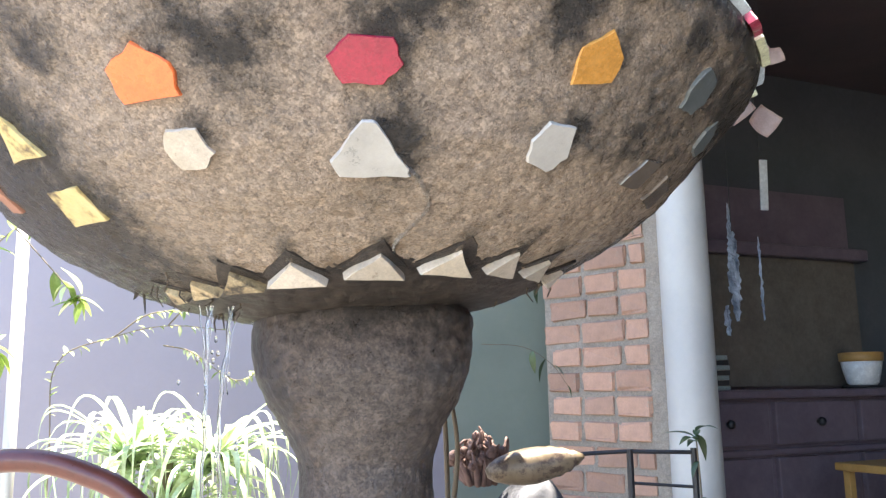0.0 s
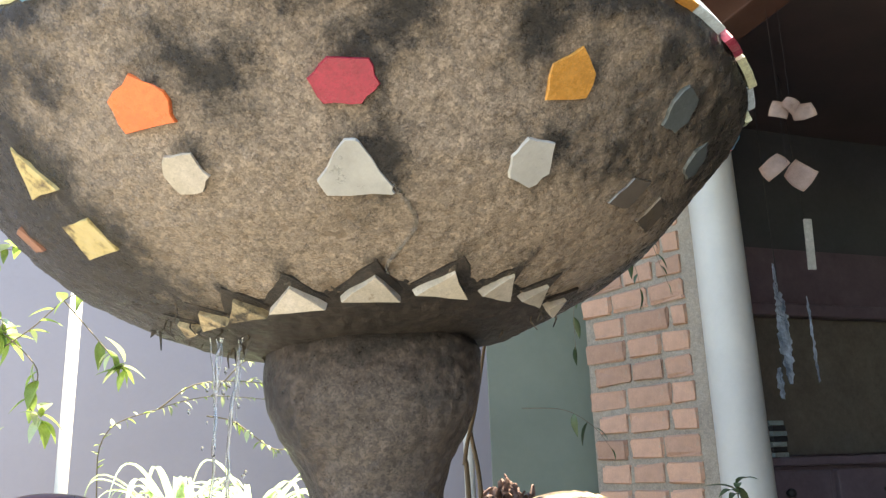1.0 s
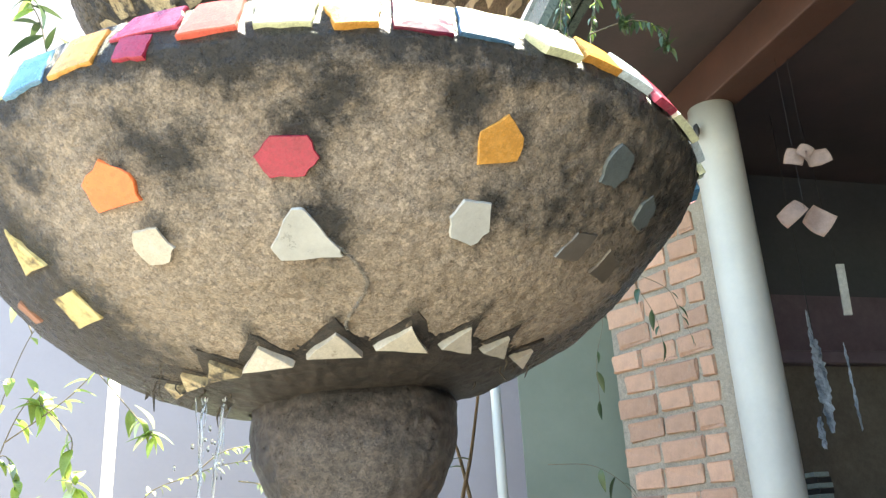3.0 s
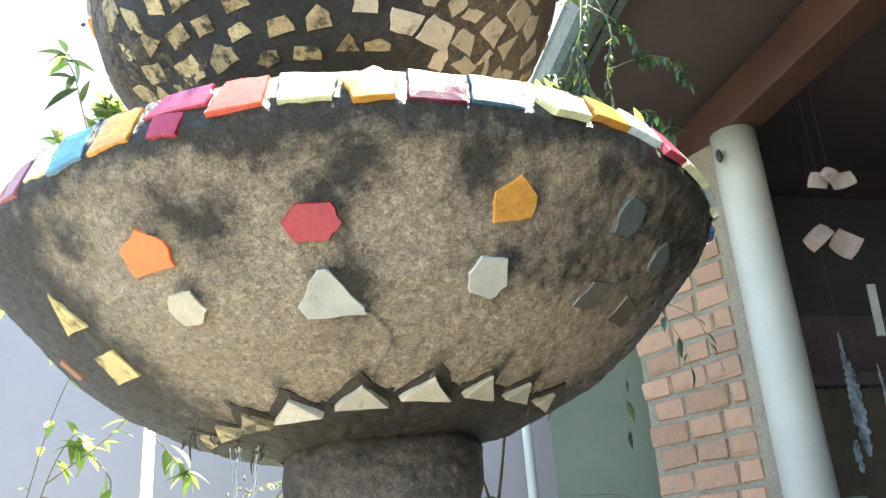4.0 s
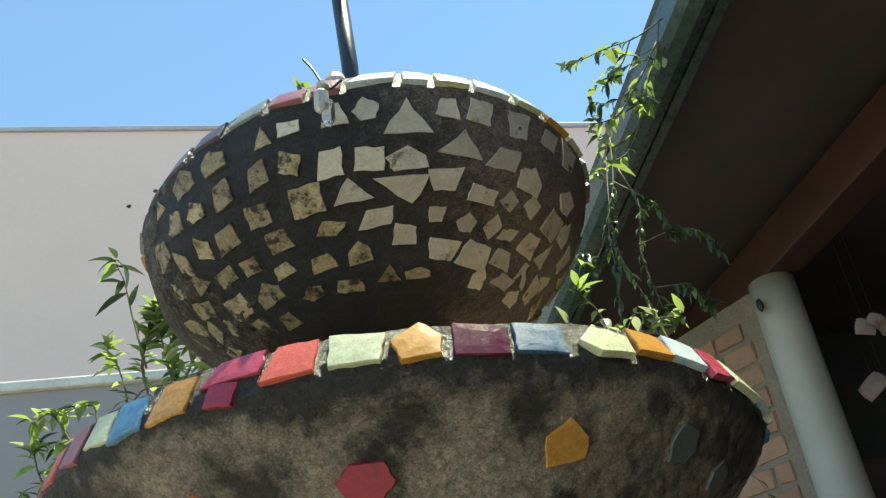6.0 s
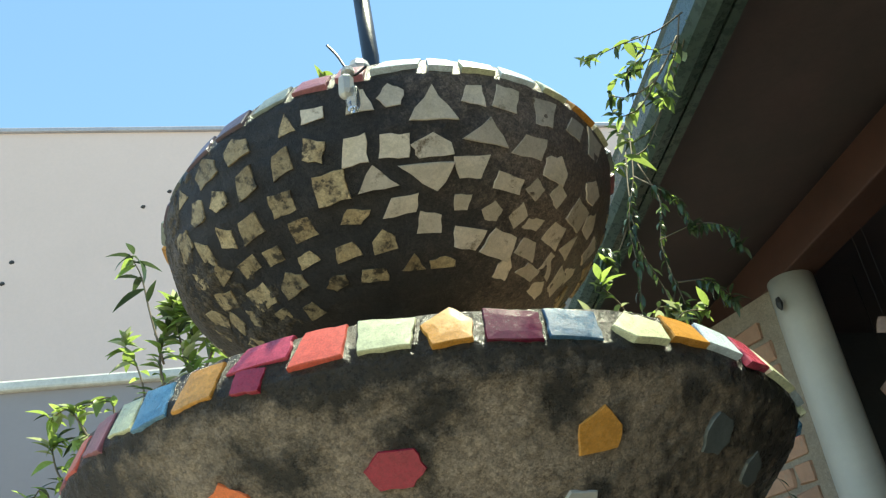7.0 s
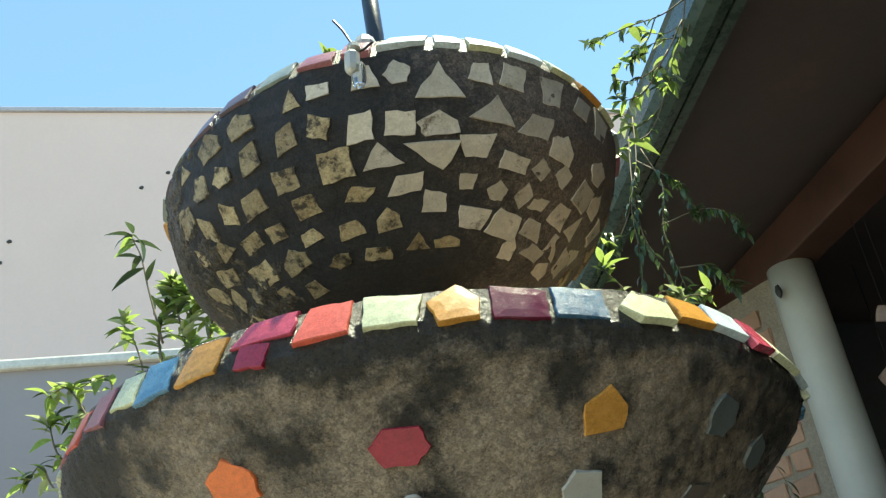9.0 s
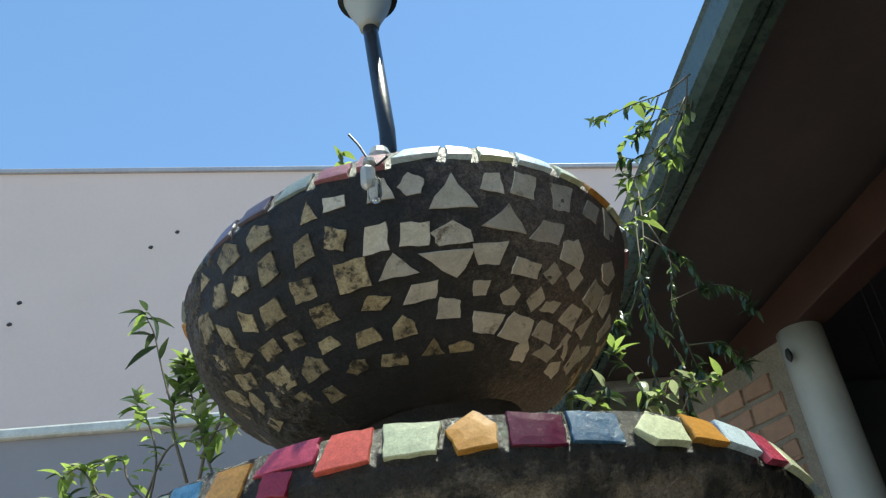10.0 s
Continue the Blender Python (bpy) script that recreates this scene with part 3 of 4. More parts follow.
            v = bm.verts.new(p + m.col[2].to_3d() * up)
            v[moss] = g
            row.append((v, g))
        grid.append(row)
    for a, b in zip(grid, grid[1:]):
        for k in range(seg - 1):
            q = (a[k], a[k + 1], b[k + 1], b[k])
            if full or max(v[1] for v in q) > 0:
                bm.faces.new([v[0] for v in q])
    bmesh.ops.delete(bm, geom=[v for v in bm.verts if not v.link_faces], context="VERTS")
    return bm


BEDS = [(az + 2.2, z / 1000 + 0.007, max(w, h) / 1000) for az, z, w, h, shape, colour in SIDE if colour != "pane"]
# These beds darken the recesses behind the foot shards, as shade would.
BEDS += [(az, 1.079 + ring_rise(az), 0.032) for az in (-54, -40, -25, -9, 11, 29, 45, 60)]
BEDS += [(-11, 1.213, 0.075), (-8, 1.198, 0.065), (27, 1.226, 0.06), (12, 1.225, 0.06), (46, 1.24, 0.06), (-30, 1.215, 0.06)]


def grime_shade(az, z, p):
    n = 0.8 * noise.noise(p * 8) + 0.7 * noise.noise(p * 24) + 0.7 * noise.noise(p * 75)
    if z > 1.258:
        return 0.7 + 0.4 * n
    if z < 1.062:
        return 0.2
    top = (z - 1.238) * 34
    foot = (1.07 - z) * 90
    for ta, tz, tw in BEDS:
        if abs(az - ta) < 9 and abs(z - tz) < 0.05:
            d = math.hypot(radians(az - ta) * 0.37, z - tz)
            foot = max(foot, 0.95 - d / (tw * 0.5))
    # Moss on the left; the last term paints shade on the right side.
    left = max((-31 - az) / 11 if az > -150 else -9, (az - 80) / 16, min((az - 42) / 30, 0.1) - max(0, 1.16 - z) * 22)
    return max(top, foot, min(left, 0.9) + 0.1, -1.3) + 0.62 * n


def pedestal_tone(az, z, p):
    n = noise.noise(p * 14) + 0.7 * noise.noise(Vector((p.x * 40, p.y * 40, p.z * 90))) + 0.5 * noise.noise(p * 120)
    # The z term paints the bowl's shade on the top; both sides get darker.
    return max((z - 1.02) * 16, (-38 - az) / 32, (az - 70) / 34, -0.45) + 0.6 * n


# Region of the wet foot whose colour also holds the underside's shade.
def damp_shaded_foot(az, z, p):
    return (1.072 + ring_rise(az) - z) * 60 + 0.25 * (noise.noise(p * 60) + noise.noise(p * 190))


part("foot_crust", crust(LOW_P[:6], LOW_C, LOW_T, damp_shaded_foot, 0.0024, 500, 60), M["wet_shaded"], lower, "wet underside darkened for shade", True)
part("cement_skin", crust(PED[4:], (-0.052, 0.877), (0, 0), pedestal_tone, 0.0012, 460, 130, 0.0016, 10.0, 0.0055, full=True), M["stone_skin"], pedestal, "damp cement with streaks and growth, top darkened for the bowl's shade", True)
part("cement_skin", crust(LOW_P, LOW_C, LOW_T, grime_shade, 0.0008, 760, 130, full=True), M["skin"], lower, "worn cement with moss, damp stains and shade painted on the right", True)


# Rises to the right, where light reflected off the water is painted in.
def water_glow(az, z, p):
    n = noise.noise(p * 9) + 0.6 * noise.noise(p * 26) + 0.5 * noise.noise(p * 80) + 0.4 * noise.noise(p * 200)
    return (az - 27 - (1.56 - z) * 190) / 34 + 0.5 * n


def lichen(az, z, p):
    n = noise.noise(p * 14) + 0.7 * noise.noise(p * 40) + 0.8 * noise.noise(p * 110) + 0.6 * noise.noise(p * 260)
    return (-28 - az) / 60 - 0.5 + 0.6 * n


part("grout_skin", crust(UP_P, UP_C, UP_T, water_glow, 0.0003, 560, 110, 0.0004, 12.0, 0.0016, full=True), M["grout_skin"], upper, "black grout, paler brown on the right for light off the water", True)
part("lichen_crust", crust(UP_P, UP_C, UP_T, lichen, 0.0016, 620, 120, 0.0013, 12.0, 0.0016), M["moss"], upper, "rough olive brown crust", True)

# cream shards of the upper bowl, row by row: angle, height, width, depth
UPPER = (
    [(-9, 1619, 21, 23), (-3, 1619, 30, 17), (7, 1620, 32, 27), (14, 1620, 29, 27), (23, 1610, 53, 42), (32, 1620, 29, 23), (40, 1621, 34, 30), (51, 1620, 42, 33), (62, 1622, 34, 26), (72, 1621, 44, 34)],
    [(-22, 1623, 35, 27), (-32, 1625, 37, 30), (-12, 1581, 29, 28), (-4, 1579, 30, 33), (5, 1569, 32, 34), (14, 1567, 38, 29), (23, 1564, 46, 27), (36, 1583, 57, 32), (48, 1575, 47, 29), (58, 1565, 44, 31)],
    [(-22, 1581, 30, 28), (-43, 1628, 30, 18), (-31, 1585, 32, 24), (-39, 1593, 36, 27), (-15, 1547, 30, 27), (-2, 1543, 38, 34), (9, 1542, 43, 26), (22, 1536, 63, 33), (33, 1547, 42, 28), (44, 1538, 40, 21), (53, 1540, 31, 25), (62, 1544, 34, 30), (76, 1574, 40, 30)],
    [(-50, 1583, 44, 34), (-43, 1554, 24, 35), (-34, 1548, 26, 35), (-26, 1542, 36, 28), (-13, 1522, 30, 26), (2, 1517, 38, 21), (15, 1519, 39, 23), (23, 1504, 28, 26), (32, 1519, 21, 20), (42, 1516, 27, 22), (51, 1517, 25, 33), (58, 1516, 30, 19), (74, 1543, 40, 34), (83, 1548, 32, 34)],
    [(-53, 1545, 22, 31), (-44, 1531, 31, 20), (-34, 1520, 32, 20), (-25, 1515, 25, 19), (-16, 1499, 27, 16), (-3, 1493, 33, 17), (9, 1494, 29, 24), (37, 1492, 41, 27), (49, 1491, 44, 35), (61, 1495, 35, 24), (70, 1517, 40, 30), (80, 1520, 30, 31), (94, 1538, 32, 36)],
    [(-52, 1516, 44, 34), (-39, 1495, 38, 34), (-25, 1488, 36, 27), (4, 1471, 30, 17), (18, 1475, 27, 21), (29, 1474, 32, 15), (55, 1476, 22, 31), (67, 1480, 36, 21), (76, 1495, 34, 31), (93, 1512, 34, 34)],
    [(-65, 1521, 36, 36), (-59, 1500, 25, 27), (-49, 1489, 19, 26), (-37, 1473, 21, 17), (-10, 1474, 27, 18), (-25, 1464, 24, 20), (79, 1476, 30, 25), (89, 1494, 36, 36), (-77, 1521, 44, 36), (-62, 1479, 29, 19)],
)
KINDS = ["quad", "wedge", "pent", "house", "kite", "trap", "inv", "quad"]
for i, row in enumerate(UPPER):
    set_tiles([(a, z, w, h, "down" if w > 60 else "tri" if w > 50 or rng.random() < 0.04 else rng.choice(KINDS), "cream_dirty" if a < -4 + 6 * i or i == 5 and a < 40 else "cream") for a, z, w, h in row], UP_P, UP_C, UP_T, upper, 0.0006, 0.045)
set_tiles([(a + rng.uniform(-3, 3), z, rng.uniform(26, 40), rng.uniform(24, 34), rng.choice(KINDS), "cream_dirty") for z in (1500, 1540, 1580, 1620) for a in range(102, 282, 13)], UP_P, UP_C, UP_T, upper, 0.0016)
# shards of the upper rim
set_tiles([(-56, 1662, 50, 30, "quad", "plum"), (-46, 1662, 50, 30, "quad", "slate"), (-34, 1660, 52, 30, "quad", "plum"), (-23, 1660, 52, 26, "quad", "plum"), (-12, 1660, 50, 28, "wedge", "grey"), (-2.5, 1660, 42, 28, "quad", "mauve"), (6, 1662, 40, 30, "quad", "mauve"), (16, 1664, 60, 26, "wedge", "paleblue"),
           (25, 1662, 33, 27, "quad", "paleblue"), (33.5, 1662, 50, 26, "quad", "celadon"), (43.5, 1660, 54, 26, "quad", "paleblue"), (54, 1660, 52, 26, "quad", "celadon"), (65, 1660, 54, 26, "quad", "amber"), (76, 1660, 52, 28, "quad", "celadon")], UP_P, UP_C, UP_T, upper, 0.0052, 0.022)
set_tiles([(a, 1660, 48, 26, "quad", rng.choice(["plum", "celadon", "grey", "mauve", "amber"])) for a in range(87, 300, 10)], UP_P, UP_C, UP_T, upper, 0.0052, 0.022)

# wet roots and moss hanging from the lower bowl's foot
frng = random.Random(77)
for k in range(24):
    az = frng.uniform(-78, -38) if k < 18 else frng.uniform(60, 95)
    p = on_bowl(LOW_P, LOW_C, LOW_T, az, frng.uniform(1.058, 1.085)).translation
    L = frng.uniform(0.006, 0.022)
    part("root_strand", tube(bmesh.new(), [p + Vector((0, 0, 0.004)), p + Vector((frng.uniform(-0.004, 0.004), 0, -L * 0.5)), p + Vector((frng.uniform(-0.006, 0.006), 0, -L))], frng.uniform(0.001, 0.002), 5, 0.0006), M["moss"], lower)

# ---- lamp post rising out of the upper bowl ----
LP = (-0.105, 0.80)
lamp = thing("garden_lamp", (*LP, 1.56), "black post lamp with a pale funnel head in the upper bowl", "lamp")
part("post", tube(bmesh.new(), [(LP[0] + 0.006, LP[1], 1.56), (LP[0] + 0.006, LP[1], 1.95), (LP[0] - 0.012, LP[1], 2.22)], 0.0135, 20), M["post"], lamp, smooth=True)
part("lamp_head", lathe([(0.017, 2.2), (0.02, 2.215), (0.036, 2.25), (0.044, 2.275), (0.045, 2.285)], (LP[0] - 0.012, LP[1]), 32), M["white"], lamp, "pale funnel", True)
part("lamp_cap", lathe([(0.044, 2.279), (0.055, 2.28), (0.055, 2.296), (0.03, 2.32), (0.01, 2.33)], (LP[0] - 0.012, LP[1]), 32), M["post"], lamp, "dark round cap", True)

# ---- glass drops wired to the upper rim ----
pendant = thing("glass_pendant", (-0.07, 0.52, 1.65), "clear glass drops wired to the upper bowl's rim", "ornament")
part("wire", tube(bmesh.new(), curve_points([(-0.079, 0.513, 1.694), (-0.068, 0.513, 1.675), (-0.058, 0.513, 1.652), (-0.05, 0.516, 1.642), (-0.036, 0.517, 1.652)], 4), 0.0015, 6), M["iron"], pendant)


def drop(x, y, z, r, h):
    return lathe([(r * 0.3, z - h * 0.5), (r * 0.8, z - h * 0.42), (r, z - h * 0.25), (r, z + h * 0.3), (r * 0.75, z + h * 0.42), (r * 0.35, z + h * 0.5)], (x, y), 8)


part("glass_drop", drop(-0.058, 0.51, 1.622, 0.0088, 0.032), M["frost"], pendant, "frosted long drop")
part("glass_drop", drop(-0.052, 0.514, 1.606, 0.008, 0.036), M["clear"], pendant)
part("wire_knot", lathe([(0.003, 1.639), (0.008, 1.642), (0.007, 1.648), (0.003, 1.652)], (-0.056, 0.512), 10), M["frost"], pendant)
stopper = thing("glass_ornament", (-0.06, 0.575, 1.70), "clear faceted glass knob on the upper bowl's rim", "ornament")
part("knob", lathe([(0.006, 1.674), (0.013, 1.682), (0.015, 1.692), (0.011, 1.703), (0.004, 1.708)], (-0.056, 0.562), 9), M["frost"], stopper)

# ---- running water ----
bm = bmesh.new()
wrng = random.Random(52)
for k in range(8):
    x0, y0, r = -0.205 + 0.0058 * k + wrng.uniform(-0.002, 0.002), 0.775 + wrng.uniform(0, 0.02), 0.0017 if k in (2, 5) else wrng.uniform(0.0005, 0.0009)
    x1, ph, low = (-0.195 if k < 4 else -0.181) + wrng.uniform(-0.003, 0.003), wrng.uniform(0, 6), 0.3 if k in (2, 5, 6) else wrng.uniform(0.9, 1.0)
    pts = []
    for q in range(int((1.058 - low) / 0.006)):
        z = 1.058 - 0.006 * q
        f = min((1.058 - z) / 0.09, 1) ** 0.6
        pts.append((x0 + (x1 - x0) * f + 0.0008 * math.sin(41 * z + ph) + 0.0008 * math.sin(150 * z + 2 * ph), y0 + 0.0012 * math.sin(97 * z + ph), z))
    tube(bm, pts, r, 7, r * 0.7)
for k in range(34):
    z = 1.05 - 0.24 * wrng.random()
    bmesh.ops.create_icosphere(bm, subdivisions=1, radius=wrng.uniform(0.0008, 0.0022), matrix=Matrix.Translation((-0.19 + wrng.gauss(0, 0.012), 0.78 + wrng.uniform(-0.02, 0.02), z)) @ Matrix.Diagonal((1, 1, wrng.uniform(1, 2.6), 1)))
tagged(part("water_stream", bm, M["water"], None, smooth=True), "broken clear water stream falling from the lower bowl", "water")
bm = bmesh.new()
path = [on_bowl(LOW_P, LOW_C, LOW_T, az, z).translation for az, z in ((12, 1.137), (14.5, 1.128), (17, 1.118), (17.6, 1.111), (16, 1.101), (14, 1.091), (15, 1.083))]
tube(bm, curve_points(path, 5), 0.0022, 8, 0.0016)
tagged(part("water_trickle", bm, M["froth"], None, smooth=True), "trickle of clear water running down the bowl", "water")

# ---- house: column, beam, roof, gutter, porch walls ----
column = thing("column", (0.915, 2.72, 0), "white painted round column under the roof beam", "column")
part("shaft", lathe([(0.082, 0)] + [(0.0815 - 0.001 * k / 12, 2.345 * k / 12) for k in range(1, 13)], (0.909, 2.72), 64, (0, 0), 0.0012, 6), M["white"], column, smooth=True)
part("chipped_hole", lump((0.831, 2.65, 2.235), (0.011, 0.014, 0.026), 2.3, 3, 0.15), M["iron"], column, "dark chipped hole")
tagged(part("roof_beam", boxed((-0.06, -5.5, 2.345), (0.07, 1.2, 2.5), ROOF, 0.006), M["timber"]), "red brown timber roof beam on the column", "beam")
tagged(part("ceiling", boxed((0.107, -6.2, 2.60), (5.9, 2.15, 2.66), GUT), M["soffit"]), "dark red boarded porch ceiling", "ceiling", kind="structure")
gutter = thing("gutter", GUT @ Vector((0.05, 0, 2.45)), "dark green steel roof gutter with a rolled lip", "gutter")
bm = bmesh.new()
prof = [(x * 0.82 + 0.5166, z) for x, z in ((-0.5, 2.56), (-0.5, 2.46), (-0.52, 2.435), (-0.56, 2.425), (-0.6, 2.435), (-0.62, 2.46), (-0.622, 2.535), (-0.63, 2.55), (-0.622, 2.56), (-0.612, 2.55), (-0.612, 2.465), (-0.56, 2.44), (-0.512, 2.465), (-0.508, 2.56))]
ends = [[bm.verts.new(GUT @ Vector((x, y, z))) for x, z in prof] for y in (-6, 2.1)]
for k in range(len(prof)):
    bm.faces.new((ends[0][k], ends[0][(k + 1) % len(prof)], ends[1][(k + 1) % len(prof)], ends[1][k]))
part("trough", bm, M["gutter"], gutter)
for y in (-1.65, -0.85, 0.75, 1.55):
    part("bracket", boxed((0.006, y, 2.420), (0.101, y + 0.02, 2.424), GUT), M["gutter"], gutter)
tagged(part("fascia", boxed((0.107, -6, 2.45), (0.135, 2.15, 2.597), GUT), M["gutter"]), "dark roof edge board behind the gutter", "trim", kind="structure")
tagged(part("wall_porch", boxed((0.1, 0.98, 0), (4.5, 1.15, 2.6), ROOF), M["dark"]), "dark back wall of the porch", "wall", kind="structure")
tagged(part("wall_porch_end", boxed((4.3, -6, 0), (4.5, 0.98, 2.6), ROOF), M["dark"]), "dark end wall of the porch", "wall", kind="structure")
tagged(part("wall_house", boxed((4.5, -6.2, 0), (-3, -6, 2.6), ROOF), M["beige"]), "plain wall behind", "wall", kind="structure")

# ---- white poles against the courtyard wall ----
for x, y, top, r in ((-1.20, 2.6, 1.545, 0.019), (0.045, 3.2, 2.2, 0.02)):
    pole = thing("pole", (x, y, 0), "slim white painted pole before the lilac wall", "pole", "white poles")
    part("shaft", tube(bmesh.new(), [(x, y, 0), (x, y, top)], r, 16), M["white"], pole, smooth=True)
    part("cap", lathe([(r, top), (r * 0.9, top + 0.012), (r * 0.4, top + 0.018)], (x, y), 16), M["grey"], pole)

# ---- hose arching beside the fountain ----
hose = [(-0.64, 1.0, 0.0), (-0.635, 1.0, 0.5), (-0.61, 1.0, 0.76), (-0.56, 1.0, 0.865), (-0.50, 1.0, 0.899), (-0.44, 1.0, 0.902), (-0.385, 1.0, 0.887), (-0.33, 1.0, 0.858), (-0.28, 1.0, 0.79), (-0.26, 1.0, 0.6), (-0.3, 1.02, 0.0)]
tagged(part("hose", tube(bmesh.new(), curve_points(hose, 8), 0.0135, 14), M["hose"], None, smooth=True), "red brown rubber hose arching beside the fountain", "hose")

# ---- rock ledge with coral and shell ----
tagged(part("rock", lump((0.16, 1.25, 0.40), (0.16, 0.13, 0.435), 3.1, 5, 0.12), M["rock"], None, smooth=True), "dark blue grey rock ledge behind the fountain", "rock")
shell = thing("seashell", (0.166, 1.2, 0.85), "cream spiral seashell with dark spots on the rock", "shell")
sm = Matrix.Translation((0.166, 1.17, 0.872)) @ Matrix.Rotation(radians(-9), 4, "Y") @ Matrix.Rotation(radians(90), 4, "Y")
bm = lathe([(0.006, -0.068), (0.013, -0.06), (0.019, -0.045), (0.0235, -0.025), (0.025, -0.005), (0.024, 0.012), (0.0215, 0.024), (0.022, 0.028), (0.017, 0.04), (0.0175, 0.044), (0.011, 0.054), (0.0115, 0.057), (0.003, 0.07)], (0, 0), 40, (0.15, 0), 0.0012, 30)
bmesh.ops.transform(bm, matrix=sm, verts=bm.verts)
part("body", bm, M["shell"], shell, smooth=True)
coral = thing("coral", (0.09, 1.25, 0.85), "dull pink branching dried coral on the rock", "coral")
crng = random.Random(8)
for k in range(110):
    a, r = crng.uniform(0, math.tau), 0.045 * math.sqrt(crng.random())
    h = 0.07 - r * 0.8 + crng.uniform(-0.014, 0.012)
    top = Vector((0.097 + r * math.cos(a), 1.25 + r * math.sin(a), 0.835 + h))
    if k % 3:
        part("knob", lump(top, (crng.uniform(0.004, 0.008),) * 3, k * 1.7, 2, 0.5, 2.2), M["reef"], coral, smooth=True)
    else:
        tip = top + Vector((crng.uniform(-0.012, 0.012), crng.uniform(-0.01, 0.01), crng.uniform(0.006, 0.02)))
        part("spike", tube(bmesh.new(), curve_points([(0.097 + r * 0.5 * math.cos(a), 1.25 + r * 0.5 * math.sin(a), 0.84), top, tip], 3), 0.005, 6, 0.0016), M["reef"], coral, smooth=True)

# ---- iron rail and a small dark plant beside the column ----
rail = thing("iron_rail", (0.36, 1.6, 0), "thin black iron rail on two posts", "rail")
part("top_bar", tube(bmesh.new(), [(0.20, 1.6, 0.851), (0.40, 1.6, 0.858), (0.53, 1.6, 0.854)], 0.004, 8), M["iron"], rail)
for x in (0.409, 0.532):
    part("post", tube(bmesh.new(), [(x, 1.6, 0), (x, 1.6, 0.862)], 0.0065, 8), M["iron"], rail)
part("lower_bar", tube(bmesh.new(), [(0.409, 1.6, 0.80), (0.532, 1.6, 0.79)], 0.003, 8), M["iron"], rail)

# ---- foliage ----


def leaf_mesh(name, length, width, droop, material, steps=5, fold=0.35):
    bm = bmesh.new()
    rows = []
    for i in range(steps + 1):
        u = i / steps
        w = width * 0.5 * math.sin(math.pi * min(max(u, 0.03), 0.985) ** 0.8) ** 0.9
        y, z = length * u, -droop * length * u * u
        rows.append([bm.verts.new((-w, y, z + w * fold)), bm.verts.new((0, y, z)), bm.verts.new((w, y, z + w * fold))])
    for a, b in zip(rows, rows[1:]):
        bm.faces.new((a[0], a[1], b[1], b[0]))
        bm.faces.new((a[1], a[2], b[2], b[1]))
    return mesh_of(name, bm, material, True)


LEAVES = [leaf_mesh("leaf", 0.06, w, d, M[k]) for k, w, d in (("leaf", 0.02, 0.25), ("leaf", 0.017, 0.5), ("leaf", 0.024, 0.35), ("leaf_dark", 0.018, 0.3), ("leaf_dark", 0.022, 0.6), ("leaf", 0.029, 0.5), ("leaf_glint", 0.026, 0.4))]


def spray(parent, pts, n, size, r, kinds=(0, 1, 2, 3), hang_down=0.0, start=0.25):
    """Leaves along a stem."""
    for k in range(n):
        f = start + (1 - start) * (k + r.random()) / n
        i = min(int(f * (len(pts) - 1)), len(pts) - 2)
        p = pts[i].lerp(pts[i + 1], f * (len(pts) - 1) - i)
        d = (pts[i + 1] - pts[i]).normalized()
        side = Vector((r.uniform(-1, 1), r.uniform(-1, 1), r.uniform(-0.5, 0.8) - hang_down))
        q = (d * 0.5 + side).normalized().to_track_quat("Y", "Z")
        s = size / 0.06 * r.uniform(0.6, 1.25)
        piece("leaf", LEAVES[r.choice(kinds)], Matrix.LocRotScale(p, q, (s, s, s)), parent)


def vine(name, at, label, stems, leaves, size, seed, kinds=(0, 1, 2, 3), thick=0.0028, hang_down=0.2, category="plant", bunch=0.0):
    r = random.Random(seed)
    t = thing(name, at, label, category)
    for ctrl in stems:
        pts = curve_points(ctrl, 6)
        part("stem", tube(bmesh.new(), pts, thick, 6, thick * 0.45), M["stem"], t, smooth=True)
        spray(t, pts, leaves, size, r, kinds, hang_down)
        if bunch:
            spray(t, [pts[-1] - Vector((0, 0, 0.01)), pts[-1] + Vector((0, 0, 0.02))], int(leaves * bunch), size, r, kinds, hang_down)
    return t


# climbing shrub before the lilac wall
vine("shrub", (-1.25, 1.9, 0), "sparse sunlit shrub climbing before the lilac wall",
     [[(-1.25, 1.9, 0), (-1.22, 1.9, 0.8), (-1.15, 1.9, 1.25), (-1.08, 1.9, 1.47), (-1.02, 1.9, 1.49)],
      [(-1.22, 1.9, 0.8), (-1.12, 1.9, 1.2), (-1.05, 1.9, 1.32), (-1.04, 1.9, 1.27)],
      [(-1.12, 1.9, 1.2), (-0.98, 1.9, 1.29), (-0.9, 1.9, 1.36), (-0.82, 1.9, 1.40)],
      [(-1.05, 1.9, 1.3), (-0.95, 1.9, 1.2), (-0.96, 1.9, 1.12), (-0.93, 1.9, 1.08)],
      [(-1.2, 1.9, 1.1), (-1.12, 1.9, 1.17), (-1.08, 1.9, 1.1), (-1.05, 1.9, 1.02)],
      [(-1.08, 1.9, 1.47), (-1.12, 1.9, 1.56), (-1.08, 1.9, 1.6), (-1.03, 1.9, 1.585)],
      [(-0.9, 1.9, 1.36), (-0.80, 1.9, 1.25), (-0.77, 1.9, 1.215), (-0.745, 1.9, 1.19)]], 9, 0.057, 5, (0, 2, 5, 6), 0.0019, 0.5, bunch=0.7)
vine("dry_twigs", (-1.0, 2.4, 0), "pale dry twigs with a few leaves before the lilac wall",
